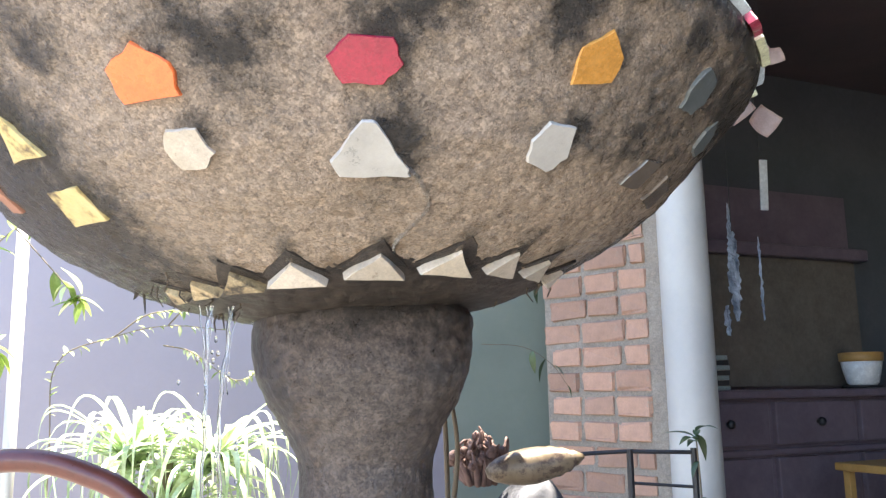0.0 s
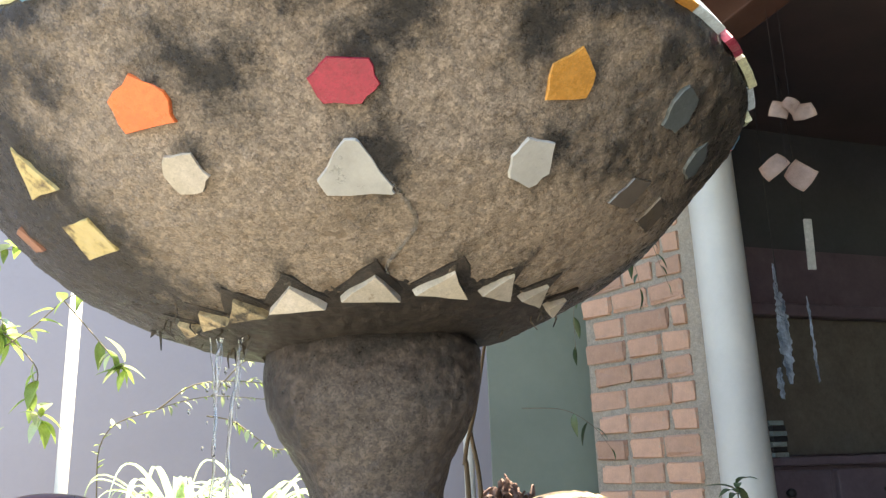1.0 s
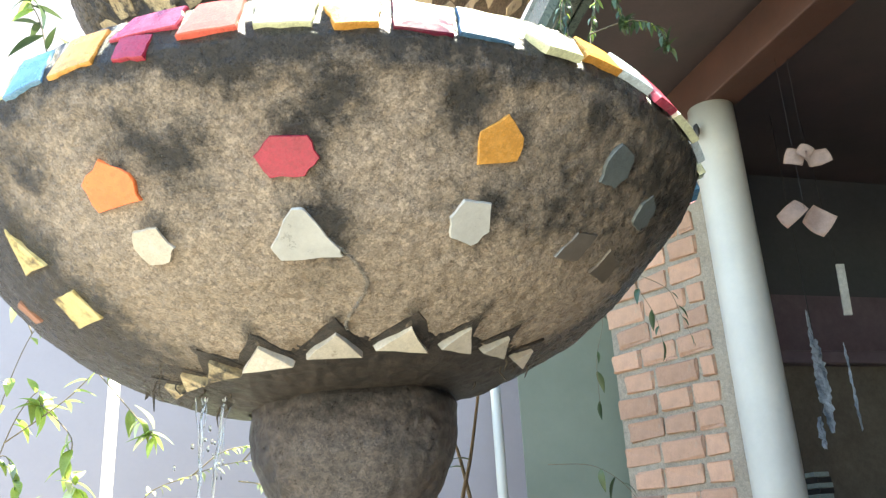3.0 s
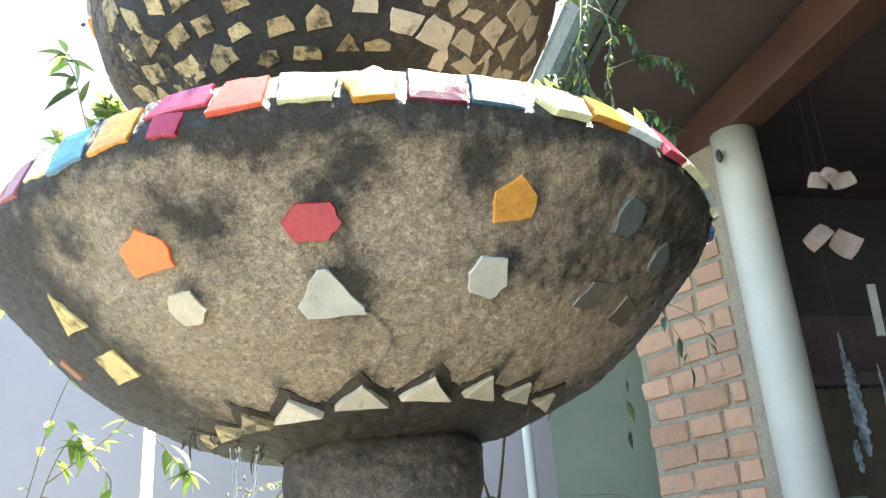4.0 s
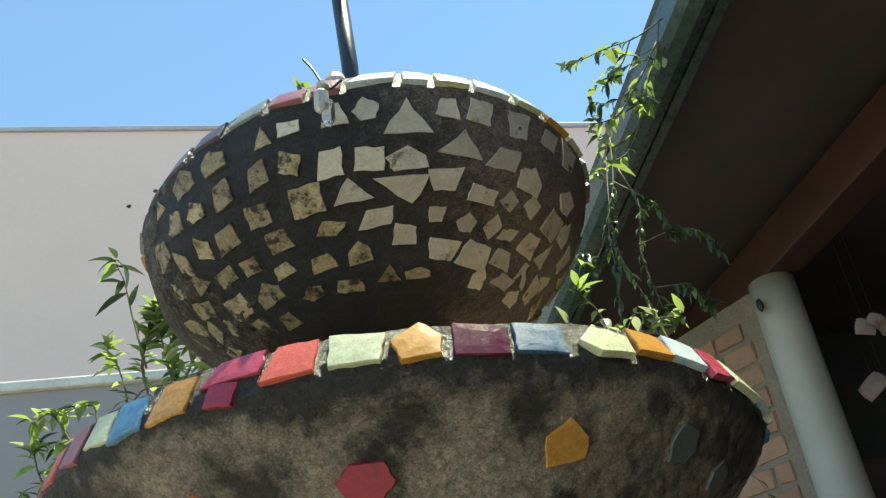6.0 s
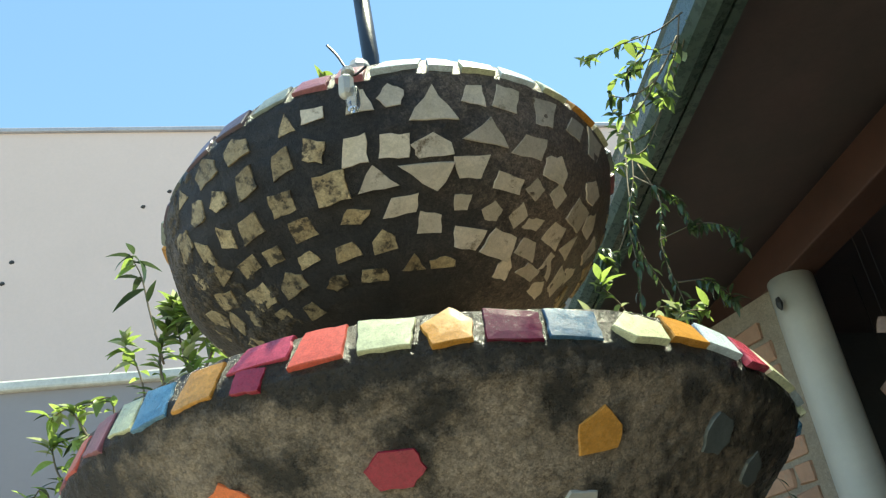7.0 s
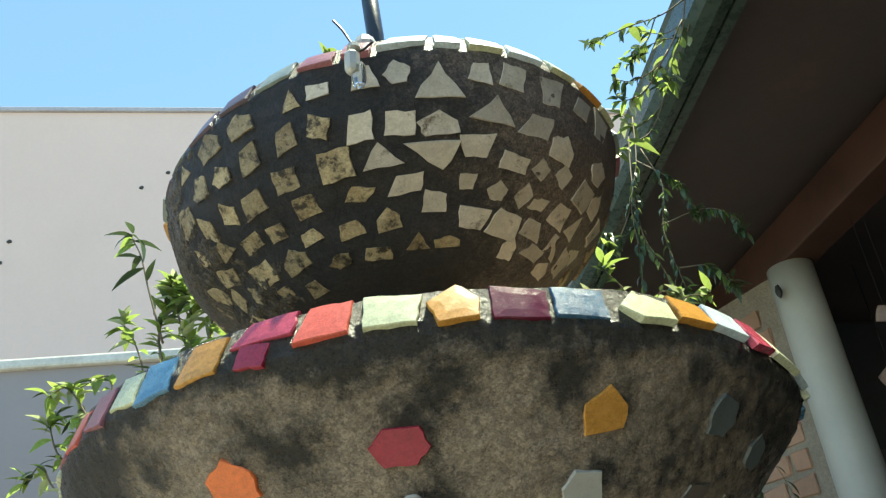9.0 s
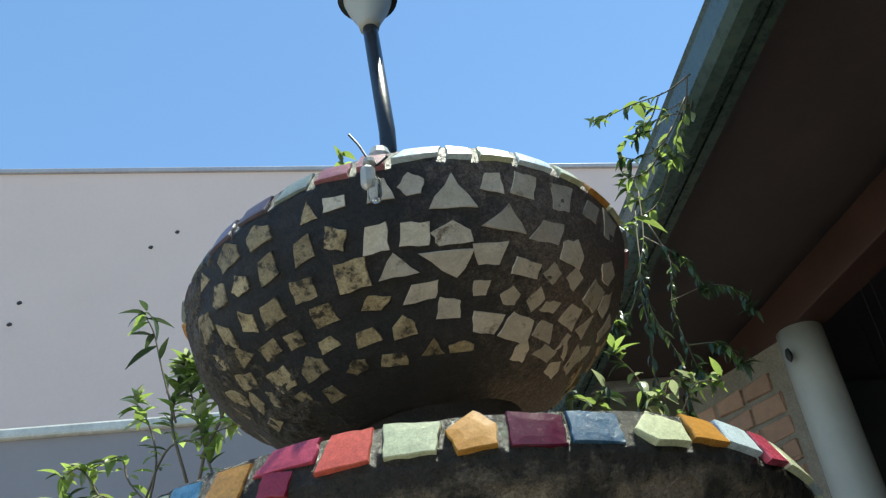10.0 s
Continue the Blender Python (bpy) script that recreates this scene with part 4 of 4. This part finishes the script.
     [[(-1.0, 2.4, 0), (-1.0, 2.4, 0.8), (-0.995, 2.4, 1.07), (-0.84, 2.4, 1.145), (-0.69, 2.4, 1.175), (-0.52, 2.4, 1.16)],
      [(-0.84, 2.4, 1.145), (-0.74, 2.4, 1.21), (-0.6, 2.4, 1.215), (-0.45, 2.4, 1.19)],
      [(-0.69, 2.4, 1.175), (-0.6, 2.4, 1.27), (-0.52, 2.4, 1.30), (-0.46, 2.4, 1.28)],
      [(-0.7, 2.4, 1.12), (-0.62, 2.4, 1.10), (-0.5, 2.4, 1.02), (-0.42, 2.4, 1.05)]], 40, 0.027, 6, (0, 6, 6), 0.0024, 0.3)

# shrub rising behind the lower bowl
shrub = vine("tall_shrub", (-0.095, 1.25, 0), "bright green leafy shrub tip rising behind the bowl",
     [[(-0.6, 1.45, 1.5), (-0.7, 1.48, 1.68), (-0.75, 1.5, 1.8), (-0.79, 1.5, 1.93), (-0.80, 1.5, 1.98)],
      [(-0.75, 1.5, 1.75), (-0.70, 1.5, 1.86), (-0.72, 1.5, 1.93), (-0.76, 1.5, 1.95)],
      [(-0.78, 1.5, 1.7), (-0.83, 1.5, 1.85), (-0.82, 1.5, 1.93), (-0.8, 1.5, 1.97)],
      [(-0.75, 1.5, 1.7), (-0.74, 1.5, 1.8), (-0.76, 1.5, 1.87), (-0.73, 1.5, 1.92)]], 46, 0.046, 11, (0, 1, 2, 5, 6, 3), 0.004, 0.0, bunch=0.6)
part("stem", tube(bmesh.new(), curve_points([(-0.095, 1.25, 0), (-0.1, 1.25, 0.9), (-0.32, 1.3, 1.16), (-0.6, 1.45, 1.5)], 8), 0.006, 8, 0.004), M["stem"], shrub, smooth=True)
vine("tall_shrub", (-0.9, 1.5, 1.9), "slender upright shoot with drooping leaves", [[(-0.82, 1.5, 1.85), (-0.87, 1.5, 2.0), (-0.9, 1.5, 2.1), (-0.93, 1.5, 2.16)]], 7, 0.075, 12, (3, 4, 0), 0.003, 0.5, bunch=0.9)
vine("low_shrub", (-0.97, 1.5, 1.2), "loose leafy shoots trailing behind the bowl's rim",
     [[(-0.45, 1.37, 1.32), (-0.75, 1.45, 1.56), (-0.92, 1.5, 1.72), (-0.95, 1.5, 1.79), (-1.03, 1.5, 1.77)],
      [(-0.9, 1.5, 1.5), (-0.96, 1.5, 1.68), (-1.02, 1.5, 1.7), (-1.0, 1.5, 1.64)],
      [(-0.9, 1.5, 1.6), (-0.84, 1.5, 1.78), (-0.76, 1.5, 1.8), (-0.66, 1.5, 1.82)],
      [(-0.88, 1.5, 1.6), (-0.86, 1.5, 1.76), (-0.9, 1.5, 1.88), (-0.93, 1.5, 1.92)],
      [(-0.93, 1.5, 1.6), (-1.02, 1.5, 1.74), (-1.06, 1.5, 1.78), (-1.1, 1.5, 1.76)],
      [(-0.86, 1.48, 1.55), (-1.03, 1.5, 1.6), (-1.08, 1.5, 1.68), (-1.07, 1.5, 1.7)],
      [(-0.85, 1.48, 1.5), (-1.03, 1.5, 1.53), (-1.09, 1.5, 1.6), (-1.12, 1.5, 1.56)]], 15, 0.048, 13, (0, 2, 3, 5, 6), 0.003, 0.3, bunch=0.5)

# creeper on the gutter, and down from it
vine("creeper", ROOF @ Vector((-0.6, -0.9, 2.5)), "green creeper trailing over the roof gutter",
     [[(0.66, 1.28, 2.45), (0.585, 1.4, 2.5), (0.545, 1.45, 2.47), (0.48, 1.5, 2.46), (0.41, 1.5, 2.49)],
      [(0.585, 1.4, 2.5), (0.53, 1.5, 2.45), (0.46, 1.5, 2.44), (0.385, 1.5, 2.42)],
      [(0.545, 1.45, 2.47), (0.48, 1.55, 2.37), (0.45, 1.5, 2.3), (0.42, 1.5, 2.3)],
      [(0.48, 1.6, 2.4), (0.42, 1.6, 2.3), (0.36, 1.6, 2.27), (0.34, 1.6, 2.3)],
      [(0.46, 1.65, 2.38), (0.40, 1.65, 2.28), (0.33, 1.6, 2.22), (0.30, 1.55, 2.16)],
      [(0.53, 1.4, 2.47), (0.46, 1.4, 2.43), (0.38, 1.4, 2.415), (0.33, 1.4, 2.40), (0.28, 1.4, 2.385)],
      [(0.44, 1.4, 2.42), (0.41, 1.4, 2.36), (0.375, 1.4, 2.33), (0.36, 1.4, 2.3)],
      [(0.50, 1.4, 2.4), (0.43, 1.4, 2.29), (0.36, 1.4, 2.25), (0.315, 1.4, 2.265)],
      [(0.45, 1.4, 2.32), (0.38, 1.4, 2.22), (0.34, 1.4, 2.2), (0.31, 1.4, 2.2)],
      [(0.52, 1.4, 2.46), (0.49, 1.4, 2.36), (0.45, 1.4, 2.28), (0.43, 1.4, 2.22)]], 13, 0.037, 21, (0, 3, 4, 5, 6), 0.0022, 0.5, bunch=0.4)
vine("creeper", (0.3, 1.45, 1.9), "long creeper strands hanging beside the upper bowl",
     [[(0.36, 1.6, 2.3), (0.33, 1.5, 2.1), (0.29, 1.45, 1.95), (0.28, 1.42, 1.8), (0.25, 1.4, 1.6)],
      [(0.34, 1.6, 2.25), (0.31, 1.5, 2.05), (0.30, 1.45, 1.88), (0.33, 1.45, 1.75), (0.31, 1.4, 1.6)],
      [(0.33, 1.5, 2.1), (0.37, 1.45, 2.02), (0.40, 1.45, 1.98), (0.42, 1.45, 1.9)],
      [(0.29, 1.45, 1.95), (0.25, 1.45, 1.88), (0.22, 1.42, 1.88), (0.22, 1.4, 1.83)],
      [(0.36, 1.6, 2.2), (0.38, 1.55, 2.05), (0.35, 1.5, 1.9), (0.36, 1.45, 1.72)],
      [(0.35, 1.5, 1.92), (0.43, 1.48, 1.93), (0.48, 1.46, 1.9), (0.5, 1.45, 1.84)],
      [(0.36, 1.48, 1.8), (0.42, 1.46, 1.78), (0.45, 1.45, 1.72)]], 44, 0.027, 22, (0, 3, 4, 4, 3, 4), 0.0018, 0.6, bunch=0.3)
piece("leaf", LEAVES[0], Matrix.LocRotScale((0.31, 1.4, 2.09), Vector((0.9, 0.1, -0.45)).to_track_quat("Y", "Z"), (1.3, 1.3, 1.3)), bpy.data.objects["creeper.001"])
# plants growing in the lower bowl
vine("bowl_plant", (0.2, 1.12, 1.28), "lush narrow-leaved plant growing in the lower bowl",
     [[(0.2, 1.12, 1.27), (0.19, 1.14, 1.45), (0.16, 1.16, 1.56), (0.1, 1.16, 1.6)],
      [(0.2, 1.12, 1.27), (0.23, 1.15, 1.48), (0.27, 1.17, 1.6), (0.31, 1.17, 1.585)],
      [(0.2, 1.12, 1.27), (0.24, 1.14, 1.45), (0.30, 1.15, 1.57), (0.35, 1.15, 1.575)],
      [(0.2, 1.12, 1.27), (0.21, 1.14, 1.5), (0.22, 1.16, 1.6), (0.19, 1.16, 1.66)],
      [(0.2, 1.12, 1.27), (0.18, 1.13, 1.42), (0.2, 1.14, 1.53), (0.24, 1.14, 1.56)],
      [(0.18, 1.12, 1.27), (0.14, 1.13, 1.45), (0.13, 1.14, 1.55), (0.16, 1.14, 1.58)]], 17, 0.036, 31, (0, 1, 3, 3, 4, 6), 0.002, 0.35, bunch=0.4)
vine("bowl_plant", (-0.12, 0.7, 1.69), "small sprig sprouting from the upper bowl's rim", [[(-0.12, 0.66, 1.66), (-0.13, 0.66, 1.76), (-0.135, 0.65, 1.80)]], 8, 0.03, 32, (0, 2), 0.0015, 0.0)
# thin creeper over the brick pier and green wall
vine("thin_creeper", (0.3, 2.3, 1.5), "thin trailing creeper stems before the brick pier",
     [[(0.45, 2.4, 1.75), (0.52, 2.4, 1.6), (0.56, 2.4, 1.5), (0.57, 2.4, 1.38)],
      [(0.5, 2.4, 1.66), (0.6, 2.4, 1.6), (0.63, 2.4, 1.52), (0.66, 2.4, 1.42)],
      [(0.36, 2.4, 1.6), (0.4, 2.4, 1.52), (0.37, 2.4, 1.4), (0.365, 2.4, 1.27)],
      [(0.2, 2.4, 1.11), (0.32, 2.4, 1.10), (0.4, 2.4, 1.05), (0.45, 2.4, 0.98)]], 4, 0.055, 41, (3, 4), 0.0013, 0.7)
vine("woody_stem", (0.06, 1.15, 0), "bare woody stems rising behind the pedestal", [[(0.05, 1.15, 0), (0.044, 1.15, 0.85), (0.04, 1.15, 0.94), (0.059, 1.15, 1.02), (0.078, 1.15, 1.12)], [(0.05, 1.18, 0.8), (0.06, 1.18, 0.9), (0.045, 1.18, 1.0), (0.03, 1.18, 1.06)]], 1, 0.03, 42, (3,), 0.0042, 0.0)
vine("dark_plant", (0.535, 1.58, 0), "small dark drooping plant beside the iron rail", [[(0.535, 1.58, 0), (0.535, 1.58, 0.7), (0.532, 1.58, 0.875)]], 3, 0.05, 43, (4,), 0.003, 0.6, bunch=2.0)

# strap-leaved plant
strap = thing("strap_plant", (-0.6, 2.1, 0), "sunlit tuft of arching striped strap leaves", "plant")
part("trunk", tube(bmesh.new(), curve_points([(-0.6, 2.1, 0), (-0.61, 2.1, 0.4), (-0.6, 2.1, 0.82)], 5), 0.03, 10, 0.02), M["stem"], strap)
srng = random.Random(15)


def strap_mesh(length, rise, width):
    bm = bmesh.new()
    rows = []
    for i in range(13):
        u = i / 12
        w = width * (0.35 + 0.65 * math.sin(math.pi * min(u + 0.15, 1) ** 0.7)) * (1 - u ** 4) * 0.5 + 0.0006
        y = length * (1 - (1 - u) ** 1.6) * 0.8
        z = rise * math.sin(math.pi * 0.62 * u) * 1.1 - length * 0.75 * u ** 3.2
        rows.append([bm.verts.new((-w, y, z + w * 0.5)), bm.verts.new((0, y, z)), bm.verts.new((w, y, z + w * 0.5))])
    for a, b in zip(rows, rows[1:]):
        bm.faces.new((a[0], a[1], b[1], b[0]))
        bm.faces.new((a[1], a[2], b[2], b[1]))
    return mesh_of("leaf", bm, M["strap"], True)


STRAPS = [strap_mesh(l, h, w) for l, h, w in ((0.3, 0.12, 0.02), (0.27, 0.15, 0.018), (0.34, 0.09, 0.022), (0.24, 0.17, 0.018), (0.33, 0.05, 0.02))]
for cx, cz, n in ((-0.68, 0.83, 70), (-0.48, 0.82, 70), (-0.58, 0.70, 50)):
    for k in range(n):
        s = srng.uniform(0.7, 1.15)
        piece("leaf", srng.choice(STRAPS), Matrix.Translation((cx + srng.uniform(-0.02, 0.02), 2.1 + srng.uniform(-0.03, 0.03), cz + srng.uniform(-0.03, 0.02))) @ Matrix.Rotation(srng.uniform(0, math.tau), 4, "Z") @ Matrix.Rotation(srng.uniform(-0.5, 0.1), 4, "X") @ Matrix.Diagonal((s, s, s, 1)), strap)

# ---- porch: sideboard, hutch, pot, ornaments ----
CAB = ROOF @ Matrix.Translation((0.32, 0.52, 0))
sideboard = thing("sideboard", CAB.translation, "dark plum stained wooden sideboard with two drawers", "sideboard")
part("body", boxed((0, 0.02, 0.02), (1.5, 0.45, 0.93), CAB, 0.004), M["wood"], sideboard)
part("top", boxed((-0.03, -0.03, 0.93), (1.53, 0.46, 0.965), CAB, 0.008), M["wood"], sideboard)
part("rail_moulding", boxed((-0.015, -0.012, 0.70), (1.515, 0.02, 0.725), CAB, 0.005), M["wood"], sideboard)
for k in range(3):
    x0 = 0.03 + k * 0.49
    d = part("drawer", boxed((x0, -0.006, 0.74), (x0 + 0.455, 0.03, 0.915), CAB, 0.006), M["wood"], sideboard)
    kn = lathe([(0.008, 0.0), (0.008, 0.012), (0.018, 0.02), (0.016, 0.032), (0.005, 0.036)], (0, 0), 16)
    bmesh.ops.transform(kn, matrix=CAB @ Matrix.Translation((x0 + 0.23, -0.006, 0.83)) @ Matrix.Rotation(radians(90), 4, "X"), verts=kn.verts)
    part("knob", kn, M["iron"], d, smooth=True)
    part("door", boxed((x0, -0.004, 0.08), (x0 + 0.455, 0.03, 0.69), CAB, 0.006), M["wood"], sideboard)
pot = thing("flower_pot", CAB @ Vector((1.22, 0.15, 0.965)), "white glazed pot with an ochre band on the sideboard", "pot")
pc = CAB @ Vector((1.22, 0.15, 0))
part("bowl", lathe([(0.055, 0.975), (0.07, 0.99), (0.085, 1.05), (0.092, 1.09)], pc[:2], 32), M["glaze"], pot, smooth=True)
part("band", lathe([(0.0935, 1.088), (0.096, 1.09), (0.098, 1.128), (0.09, 1.13)], pc[:2], 32), M["ochre_wood"], pot, "ochre rim band", True)
part("saucer", lathe([(0.06, 0.966), (0.085, 0.968), (0.09, 0.978), (0.05, 0.98)], pc[:2], 32), M["iron"], pot, smooth=True)
hutch = thing("display_case", CAB @ Vector((0, 0.4, 0.966)), "dark glazed display case on the sideboard", "cabinet")
part("back", boxed((-0.02, 0.40, 0.966), (1.5, 0.45, 1.95), CAB), M["wood"], hutch)
part("cornice", boxed((-0.04, 0.30, 1.60), (1.52, 0.46, 1.66), CAB, 0.008), M["wood"], hutch)
part("glass", boxed((-0.0, 0.36, 0.98), (1.48, 0.366, 1.6), CAB), M["pane"], hutch, "dark reflecting pane")
stool = thing("stool", CAB @ Vector((0.62, -0.5, 0)), "ochre varnished wooden stool before the sideboard", "stool")
part("seat", boxed((0.5, -0.62, 0.66), (0.86, -0.3, 0.69), CAB, 0.006), M["ochre_wood"], stool)
for x, y in ((0.52, -0.6), (0.81, -0.6), (0.52, -0.35), (0.81, -0.35)):
    part("leg", boxed((x, y, 0), (x + 0.03, y + 0.03, 0.66), CAB, 0.003), M["ochre_wood"], stool)


def folded(x, y, z, w, h, seed, n=9):
    """A narrow crumpled sheet, ragged at both ends."""
    r = random.Random(seed)
    bm = bmesh.new()
    rows = []
    for i in range(n + 1):
        u = i / n
        half = w * (0.25 + 0.75 * math.sin(math.pi * (0.12 + 0.76 * u))) * r.uniform(0.6, 1.0)
        sx = r.uniform(-0.08, 0.08) * w
        rows.append([bm.verts.new((x + sx + half * (k / 3 - 0.5), y + r.uniform(-0.006, 0.006), z + h * (0.5 - u) + r.uniform(-0.004, 0.004))) for k in range(4)])
    for a, b in zip(rows, rows[1:]):
        for k in range(3):
            bm.faces.new((a[k], b[k], b[k + 1], a[k + 1]))
    bmesh.ops.solidify(bm, geom=bm.faces[:], thickness=0.002)
    return bm


# Solid strips stand in for reflections on the case's glass; the wire is added.
sheet = thing("glass_reflection", (1.5, 3.45, 1.6), "pale blue strips modelling reflections on the display case glass", "sheet")
part("strip", folded(1.305, 3.3, 1.42, 0.055, 0.36, 3, 30), M["glass_streak"], sheet)
part("strip", folded(1.30, 3.305, 1.62, 0.02, 0.2, 9, 14), M["glass_streak"], sheet)
part("strip", folded(1.415, 3.3, 1.41, 0.016, 0.34, 4, 22), M["glass_streak"], sheet)
part("strip", folded(1.265, 3.3, 1.24, 0.03, 0.12, 6, 10), M["glass_streak"], sheet)
part("hanger", tube(bmesh.new(), [(1.265, 3.31, 1.2), (1.3, 3.31, 1.4), (1.31, 3.31, 1.66), (1.32, 3.31, 2.6)], 0.002, 6), M["iron"], sheet)
tube_light = thing("wall_strip", (1.6, 3.4, 1.9), "slim pale plastic strip hanging in the porch", "strip")
part("strip", boxed((-0.017, -0.006, -0.11), (0.017, 0.006, 0.11), Matrix.Translation((1.50, 3.4, 1.82)) @ Matrix.Rotation(0.05, 4, "Y"), 0.003), M["glaze"], tube_light)
part("cord", tube(bmesh.new(), [(1.495, 3.4, 1.93), (1.475, 3.4, 2.6)], 0.0015, 6), M["iron"], tube_light)


def wing(at, w, h, spin, bend, twist):
    """A curled sheet of card."""
    bm = bmesh.new()
    n = 6
    rows = []
    for i in range(n + 1):
        v = i / n - 0.5
        row = []
        for k in range(n + 1):
            u = k / n - 0.5
            trim = 1 - 0.12 * (abs(u) + abs(v)) ** 2
            row.append(bm.verts.new((u * w * trim, bend * (u * u - 0.08) * w + twist * u * v * w, v * h * trim)))
        rows.append(row)
    for a, b in zip(rows, rows[1:]):
        for k in range(n):
            bm.faces.new((a[k], a[k + 1], b[k + 1], b[k]))
    bmesh.ops.solidify(bm, geom=bm.faces[:], thickness=0.0016)
    bmesh.ops.transform(bm, matrix=Matrix.Translation(at) @ Matrix.Rotation(radians(spin), 4, "Y"), verts=bm.verts)
    return bm


def ornament(at, wings, label):
    t = thing("paper_ornament", at, label, "ornament", "hanging paper ornaments")
    x, y, z = at
    part("thread", tube(bmesh.new(), [(x, y, z), (x + 0.01, y, 2.6)], 0.0004, 5), M["iron"], t)
    for k, (dx, dz, w, h, spin, bend, twist) in enumerate(wings):
        part("wing", wing((x + dx, y - 0.006 * k, z + dz), w, h, spin, bend, twist), M["paper"], t, smooth=True)


ornament((1.083, 2.4, 1.985), [(-0.034, 0.004, 0.062, 0.056, 20, 0.5, 0.4), (0.032, -0.006, 0.078, 0.056, -8, -0.5, 0.4), (-0.004, 0.016, 0.05, 0.05, 40, 0.5, -0.4)], "pale pink curled card ornament hanging in the porch")
ornament((1.045, 2.4, 1.785), [(-0.036, 0.022, 0.098, 0.056, -38, 0.5, 0.3), (0.032, -0.014, 0.085, 0.085, 40, -0.4, -0.3)], "larger pale pink curled card ornament below another")

magazines = thing("magazine_stack", (1.28, 3.53, 0.966), "small stack of grey and black magazines on the sideboard", "magazines")
for k in range(7):
    part("magazine", boxed((-0.035, -0.05, 0.966 + 0.021 * k), (0.035, 0.05, 0.9845 + 0.021 * k), Matrix.Translation((1.28 + 0.004 * math.sin(5 * k), 3.53, 0)) @ Matrix.Rotation(0.37 + 0.05 * math.sin(3 * k), 4, "Z"), 0.002), M["iron" if k % 2 else "grey"], magazines)

# ---- bricks of the pier ----
pier = tagged(part("wall_brick", boxed((-0.45, 0.0, 0), (0.10, 0.15, 2.345), PIER), M["mortar"]), "rough brick pier with wide grey mortar joints", "wall", kind="structure")
brng = random.Random(2)
BRICKS = []
for k in range(6):
    w, h = brng.uniform(0.13, 0.185), brng.uniform(0.062, 0.074)
    bm = boxed((-w / 2, -0.009, -h / 2), (w / 2, 0.03, h / 2), None, 0.007)
    for v in bm.verts:
        v.co += Vector((brng.uniform(-1, 1), brng.uniform(-1, 1), brng.uniform(-1, 1))) * 0.005
    BRICKS.append((w, mesh_of("brick", bm, M["brick"])))
z = 0.05
row = 0
while z < 2.3:
    x = -0.445 + (0.0 if row % 2 else 0.03) + brng.uniform(-0.01, 0.01)
    while x < -0.02:
        w, me = brng.choice(BRICKS)
        sx = 1.0
        if x + w > 0.008:
            sx = max(0.04, 0.008 - x) / w
        if sx * w > 0.045:
            piece("brick", me, PIER @ Matrix.Translation((x + w * sx / 2, brng.uniform(-0.003, 0.003), z)) @ Matrix.Rotation(brng.uniform(-0.025, 0.025), 4, "Y") @ Matrix.Diagonal((sx, 1, 1, 1)), pier)
        x += w * sx + brng.uniform(0.009, 0.02)
    z += 0.087
    row += 1

# ---- rusty fixing holes in the beige wall ----
for x, z in ((-2.79, 4.65), (-2.83, 4.46), (-1.85, 5.15), (-1.65, 5.3)):
    tagged(part("wall_anchor", lump(REAR @ Vector((x, 0, z)), (0.022, 0.012, 0.018), x, 2, 0.4), M["iron"]), "small rusty fixing in the beige wall", "fixing", "wall fixings")
